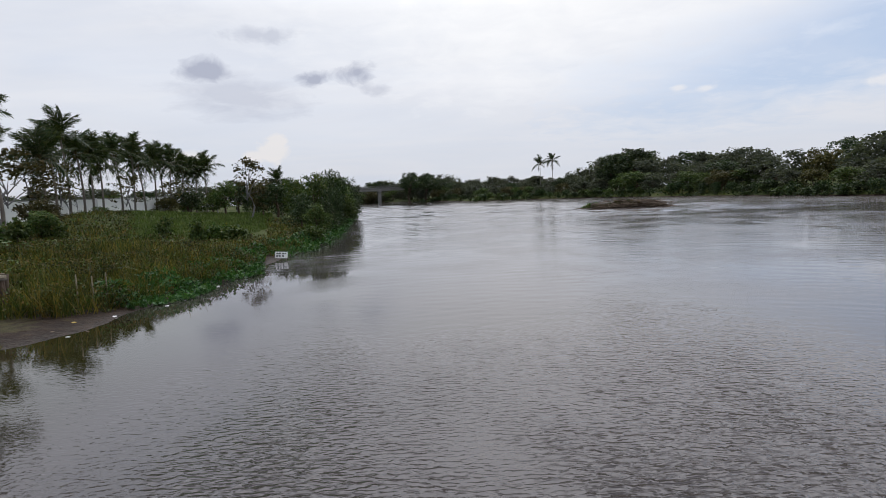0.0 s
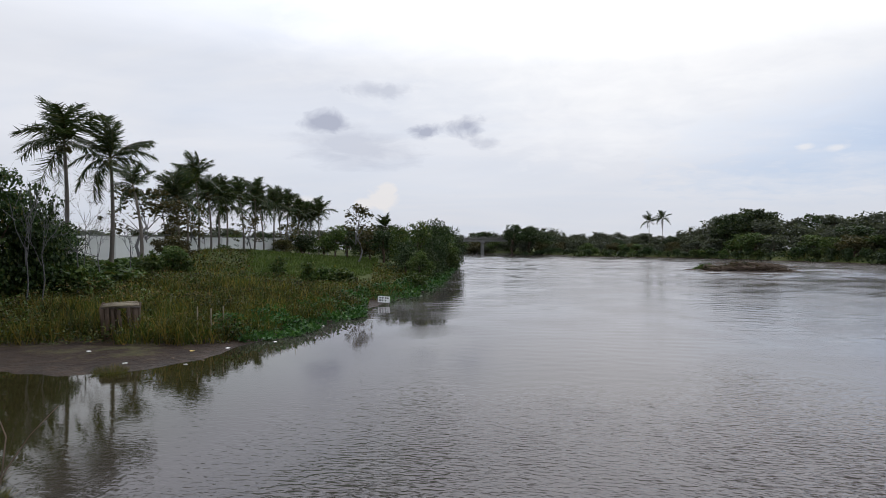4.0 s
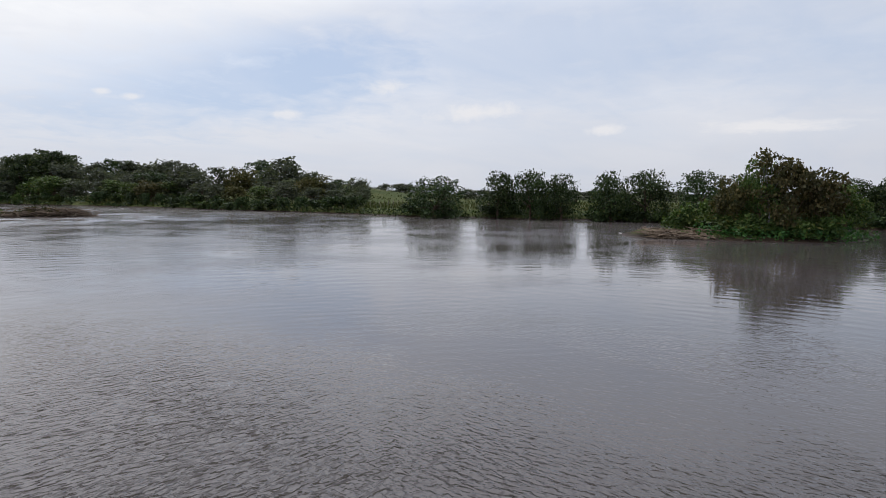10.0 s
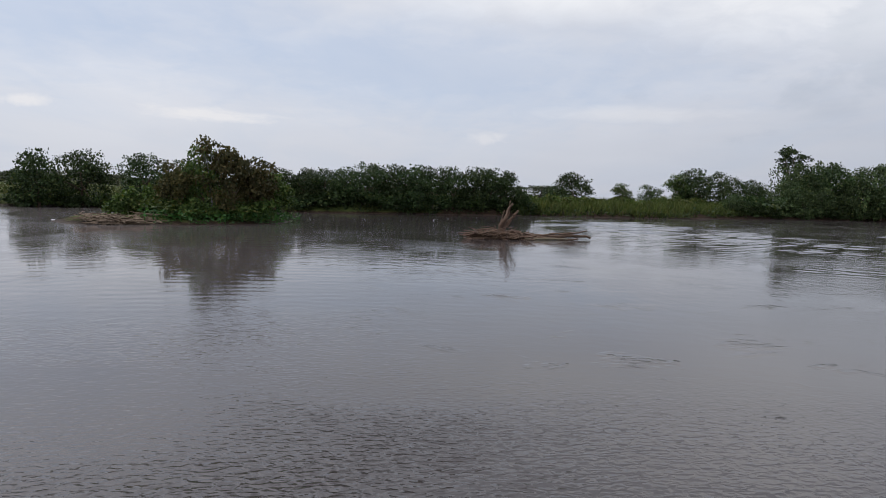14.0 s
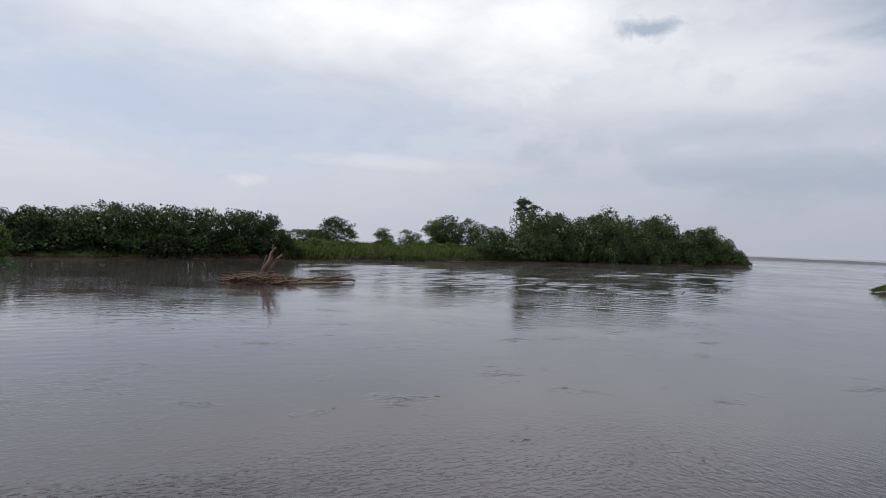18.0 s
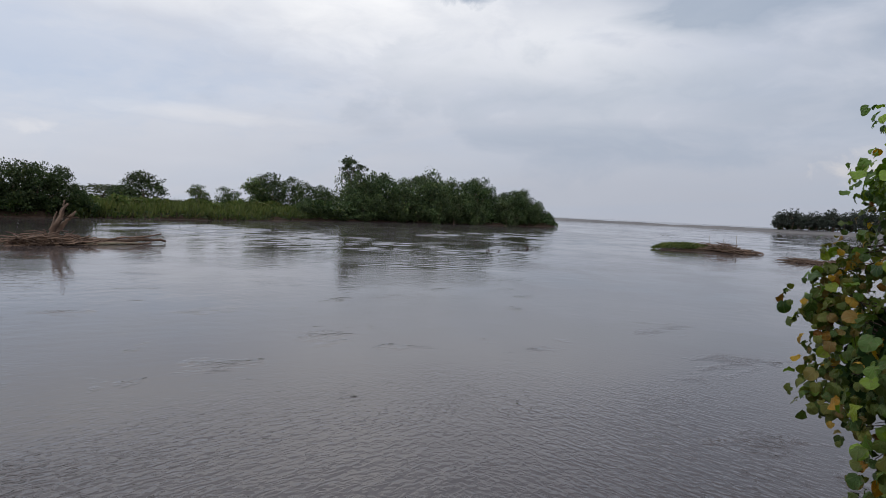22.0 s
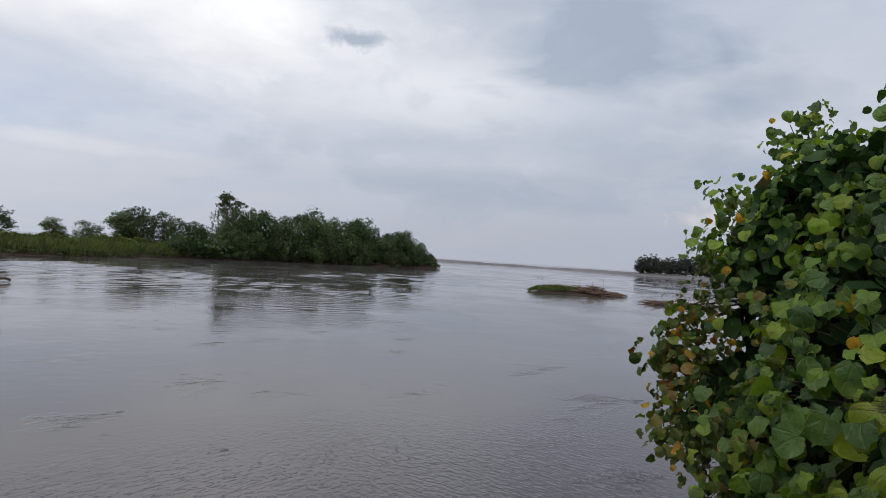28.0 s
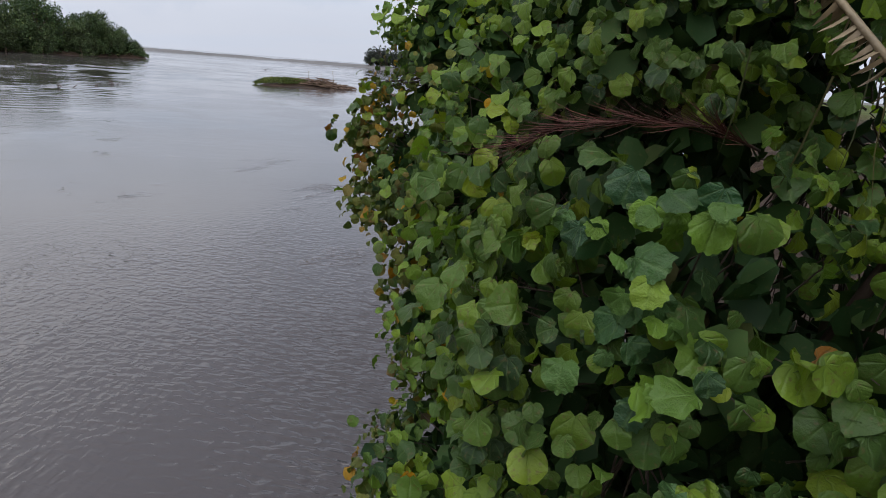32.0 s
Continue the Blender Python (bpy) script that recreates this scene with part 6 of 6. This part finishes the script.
def hibiscus_bush():
    r = np.random.default_rng(77)
    t = thing("sea_hibiscus_bush", "dense sea hibiscus bush with round green and some yellow leaves", "bush", "", "", pose(-0.6, -3.0, 0))
    org = np.array([-0.6, -3.0, 0])
    # every lump carries smaller bosses of foliage
    per_lump = 7
    bd = unit(r.normal(size=(len(LUMPS) * per_lump, 3)))
    big = np.repeat(LUMPS, per_lump, 0)
    bosses = np.column_stack([big[:, :3] + bd * big[:, 3:] * 0.80, np.repeat((big[:, 3:].mean(1) * (0.24 + 0.14 * r.random(len(big))))[:, None], 3, 1)])
    allb = np.concatenate([LUMPS, SPRAYS, bosses])
    area = np.array([(b[3] * b[4] + b[4] * b[5] + b[3] * b[5]) for b in allb])
    area[len(LUMPS):len(LUMPS) + len(SPRAYS)] *= 3.0
    n = 22000
    k = r.choice(len(allb), n, p=area / area.sum())
    d = unit(r.normal(size=(n, 3)))
    p = allb[k, :3] + d * allb[k, 3:] * (1 - 0.10 * r.random(n) ** 2 + 0.03 * r.normal(size=n))[:, None]
    buried = np.zeros(n, bool)
    for i, b in enumerate(allb):
        buried |= (k != i) & ((((p - b[:3]) / b[3:]) ** 2).sum(1) < 0.80)
    away = (p[:, 1] < -4.9) | (p[:, 0] < -2.2)
    keep = ~buried & (p[:, 2] > 0.55) & ~(away & (r.random(n) < 0.6))
    # a dark hollow under the hanging frond, a thin place by the left shoulder
    hollow = (((p - np.array([-1.10, -1.75, 3.46])) / np.array([0.36, 0.45, 0.16])) ** 2).sum(1) < 1
    hollow |= (((p - np.array([-0.45, -2.05, 3.34])) / np.array([0.50, 0.45, 0.10])) ** 2).sum(1) < 1
    hollow |= (((p - np.array([0.35, -3.75, 3.10])) / np.array([0.40, 0.50, 0.16])) ** 2).sum(1) < 1
    hollow |= ((((p - np.array([-1.00, -1.60, 2.97])) / np.array([0.30, 0.40, 0.15])) ** 2).sum(1) < 1) & (r.random(n) < 0.75)
    hollow |= ((((p - np.array([-0.72, -1.70, 3.03])) / np.array([0.24, 0.35, 0.15])) ** 2).sum(1) < 1) & (r.random(n) < 0.8)
    p, d = p[keep & ~hollow], d[keep & ~hollow]
    # each shoot carries a pair of leaves that hang from its tip
    per = 2
    m = len(p) * per
    out = np.repeat(d, per, 0)
    jit = r.normal(size=(m, 3)) * 0.055
    at_ = np.repeat(p, per, 0) + jit + out * 0.03 * r.normal(size=m)[:, None]
    cell = np.floor(at_ / 0.24).astype(int)
    _, same, count = np.unique(cell, axis=0, return_inverse=True, return_counts=True)
    held = count[same.ravel()] >= 5
    at_, out, jit = at_[held], out[held], jit[held]
    m = len(at_)
    size = 0.040 + 0.054 * r.random(m)
    size *= np.interp(at_[:, 1], [-4.2, -3.0, -2.0], [0.90, 0.98, 1.15])
    size *= np.interp(at_[:, 2], [3.15, 3.6], [1.0, 0.76])
    flat_out = unit(out * np.array([1, 1, 0.35]) + np.array([0, 0.25, 0]))
    tip = unit(flat_out * 0.30 + unit(jit) * 0.35 + np.array([0, 0, -0.85]) + r.normal(size=(m, 3)) * 0.36)
    face = unit(flat_out * 0.80 + np.array([0, 0, 0.70]) + r.normal(size=(m, 3)) * 0.46)
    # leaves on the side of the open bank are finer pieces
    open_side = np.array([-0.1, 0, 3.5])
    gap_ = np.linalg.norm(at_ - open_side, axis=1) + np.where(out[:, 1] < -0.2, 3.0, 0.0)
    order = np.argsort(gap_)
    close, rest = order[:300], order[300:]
    shapes = []
    for s in range(6):
        hv = HEART[0].copy()
        fold, curl, roll = 0.15 + 0.5 * r.random(), 0.15 + 0.45 * r.random(), 0.6 * r.normal()
        hv[:, 2] += fold * np.abs(hv[:, 0]) * 0.6 - 0.30 * hv[:, 0] ** 2 - curl * (hv[:, 1] - 0.25) ** 2 + roll * hv[:, 0] * hv[:, 1] * 0.6 + np.where(np.abs(hv[:, 0]) > 0.01, 0.08, 0.03) * r.normal(size=len(hv))
        hv[:, :2] *= 1 + np.where(np.abs(hv[:, :1]) > 0.01, 0.018, 0.0) * r.normal(size=(len(hv), 1))
        hv[:, 0] *= 0.92 + 0.18 * r.random()
        shapes.append((hv, HEART[1]))
    sets, worn = [], []
    # on the river side many leaves are small, worn and turning
    tired = (at_[:, 0] > 0.25) & (r.random(m) < np.interp(at_[:, 0], [0.25, 0.75], [0.15, 0.85])) & (at_[:, 2] < 3.6)
    for s in range(6):
        pick = rest[s::6]
        for out_list, mask in ((sets, ~tired[pick]), (worn, tired[pick])):
            k_ = pick[mask]
            out_list.append(scatter(shapes[s], at_[k_] - org, tip[k_], face[k_], size[k_] * (0.8 if out_list is worn else 1.0)))
    # leaves deep inside close the view through, their shade put into the colour
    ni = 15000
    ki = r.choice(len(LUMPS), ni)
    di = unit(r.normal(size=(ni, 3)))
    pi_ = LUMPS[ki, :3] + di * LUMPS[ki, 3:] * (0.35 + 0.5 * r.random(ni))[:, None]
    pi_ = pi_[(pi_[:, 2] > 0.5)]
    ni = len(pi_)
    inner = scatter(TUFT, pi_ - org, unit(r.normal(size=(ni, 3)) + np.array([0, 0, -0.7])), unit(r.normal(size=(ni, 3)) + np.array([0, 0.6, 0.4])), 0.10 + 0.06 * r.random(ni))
    tagged(part("inner_foliage", mesh_of("inner_foliage", *inner, HIBISCUS_SHADE, True), t, "inner leaves, coloured darker to stand for shade"), kind="stuff")
    for name_, label_, groups_, mat_ in (("foliage", "round green leaves, some turning yellow", sets, HIBISCUS), ("worn_foliage", "small olive, yellow and brown leaves", worn, HIBISCUS_OLD)):
        flat_co = np.concatenate([np.tile(sh[0], (len(s_[0]) // len(sh[0]), 1)) for s_, sh in zip(groups_, shapes)])
        tagged(part(name_, mesh_of(name_, *joined(groups_), mat_, True, flat_co), t, label_), kind="stuff")
    fine = []
    for hv, hq in shapes:
        # the near leaves get a scalloped rim and veins pressed into the blade
        bm = bmesh.new()
        vs = [bm.verts.new(v) for v in hv]
        for f in hq:
            bm.faces.new([vs[i] for i in f])
        bmesh.ops.remove_doubles(bm, verts=bm.verts[:], dist=0.001)
        bmesh.ops.subdivide_edges(bm, edges=bm.edges[:], cuts=1, use_grid_fill=True, smooth=0.6)
        for v in bm.verts:
            a = math.atan2(v.co.x, v.co.y + 0.02)
            v.co.z += 0.013 * math.cos(a * 9) * min(1, v.co.length * 2) + 0.012 * math.sin(v.co.x * 9 + v.co.y * 7 + len(fine))
            if v.is_boundary:
                v.co.x *= 1 + 0.040 * math.sin(a * 23 + len(fine))
                v.co.y *= 1 + 0.040 * math.sin(a * 23 + len(fine))
                v.co.z += 0.035 * math.sin(a * 11 + len(fine) * 2)
        for f in bm.faces:
            f.smooth = True
        me = bpy.data.meshes.new("leaf")
        bm.to_mesh(me)
        bm.free()
        me.materials.append(HIBISCUS_NEAR)
        me.attributes.new("leaf", "FLOAT_VECTOR", "POINT").data.foreach_set("vector", np.array([v.co[:] for v in me.vertices], np.float32).ravel())
        fine.append(me)
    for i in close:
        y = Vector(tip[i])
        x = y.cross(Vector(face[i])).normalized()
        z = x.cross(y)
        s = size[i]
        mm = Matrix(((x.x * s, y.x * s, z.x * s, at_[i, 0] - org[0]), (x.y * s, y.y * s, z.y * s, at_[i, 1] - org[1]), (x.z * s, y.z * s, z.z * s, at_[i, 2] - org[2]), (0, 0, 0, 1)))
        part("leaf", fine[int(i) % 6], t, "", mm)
    # trunk, branches and the shoots that carry the leaves
    heart_ = np.array([-0.75, -3.1, 0.6])
    for b in LUMPS:
        c = b[:3]
        if c[1] > -1.6:
            heart_ = np.array([-1.9, -1.3, 0.6])
        u = np.linspace(0, 1, 7)[:, None]
        part("branch", mesh_of("branch", *tube(heart_ + (c - heart_) * u + np.sin(u * 3) * r.normal(size=3) * 0.12 - org, np.linspace(0.04, 0.010, 7), 6, False), DARK_TWIG, True), t)
    twigs = []
    for i in r.choice(len(p), 1100, replace=False):
        b = LUMPS[np.argmin((((p[i] - LUMPS[:, :3]) / LUMPS[:, 3:]) ** 2).sum(1))]
        start = b[:3] + (p[i] - b[:3]) * 0.25 + r.normal(size=3) * 0.08
        mid_ = (start + p[i]) / 2 + r.normal(size=3) * 0.05
        twigs.append(tube(np.array([start, mid_, p[i] - d[i] * 0.03]) - org, [0.006, 0.004, 0.002], 4, False))
    tagged(part("twig_mass", mesh_of("twig_mass", *joined(twigs), DARK_TWIG), t), kind="stuff")
    part("trunk", mesh_of("trunk", *tube(np.array([(-0.9, -3.2, -0.3), (-0.85, -3.15, 0.3), (-0.75, -3.1, 0.8)]) - org, [0.12, 0.10, 0.08], 8), DARK_TWIG, True), t)


hibiscus_bush()


def hung_frond(name, label, points, mat, length, width, pairs, fall, seed, rad=0.012, tangle=0.10, lie=0.9):
    """A fallen palm leaf caught in the bush: its stalk and the leaflets along it."""
    r = np.random.default_rng(seed)
    pts = np.array(points, float)
    s = np.linspace(0, 1, len(pts))
    u = np.linspace(0.03, 0.98, pairs)
    px = np.stack([np.interp(u, s, pts[:, k]) for k in range(3)], -1)
    along_ = unit(np.gradient(px, axis=0))
    at_ = np.repeat(px, 2, 0)
    sd = np.tile([1.0, -1.0], pairs)[:, None]
    sidev = unit(np.cross(np.repeat(along_, 2, 0), np.array([0, 0, 1.0])))
    n = len(at_)
    tip = np.repeat(along_, 2, 0) * lie + sidev * sd * 0.28 + np.array([0, 0, fall]) + r.normal(size=(n, 3)) * tangle
    face = np.array([0, 0, 1.0]) + r.normal(size=(n, 3)) * 0.5
    t = thing(name, label, "palm frond", "", "")
    part("stalk", mesh_of("stalk", *tube(pts, np.linspace(rad, rad * 0.4, len(pts)), 6), mat, True), t)
    tagged(part("leaflet_mass", mesh_of("leaflet_mass", *scatter(BLADE, at_, tip, face, length * (0.7 + 0.5 * r.random(n)), width), mat), t), kind="stuff")


hung_frond("dead_palm_frond", "dead red-brown palm frond caught in the bush", [(-0.82, -2.00, 3.30), (-0.66, -1.92, 3.36), (-0.46, -1.86, 3.37), (-0.24, -1.92, 3.33), (-0.08, -2.02, 3.24)], DEAD_FROND, 0.20, 0.003, 170, -0.04, 5, 0.005, 0.15)
hung_frond("drying_palm_frond", "drying yellow-brown palm frond hanging over the bush", [(-0.762, -1.049, 3.449), (-0.677, -1.09, 3.545), (-0.635, -1.155, 3.614), (-0.598, -1.215, 3.669), (-0.535, -1.281, 3.715), (-0.47, -1.364, 3.764), (-0.405, -1.455, 3.800), (-0.335, -1.54, 3.831)], DRY_FROND, 0.050, 0.010, 62, -0.75, 6, 0.007, 0.05, 0.45)
hung_frond("upper_palm_frond", "dead brown palm frond across the top of the bush", [(-0.85, -2.35, 4.28), (-0.50, -2.50, 4.28), (-0.25, -2.70, 4.22)], DEAD_FROND, 0.40, 0.008, 22, 0.02, 7)
for i, (x_, y_, z_, l_) in enumerate(((-0.68, -1.78, 3.58, 0.30), (-0.84, -1.74, 3.56, 0.34), (-0.88, -1.76, 3.52, 0.36), (-0.98, -1.80, 3.54, 0.30), (-1.04, -1.82, 3.52, 0.34), (-1.10, -1.84, 3.56, 0.36))):
    t = thing("hanging_leaflet", "pale green palm leaflet hanging in the bush", "leaflet", "hanging palm leaflets", "", pose(x_, y_, z_, rng.normal() * 6, rng.normal() * 8, rng.random() * 360))
    part("blade", mesh_of("blade", *scatter(BLADE, np.zeros((1, 3)), np.array([[0, 0, -1.0]]), np.array([[0, 1.0, 0.1]]), np.array([l_]), np.array([0.006])), OLIVE_LEAF), t)
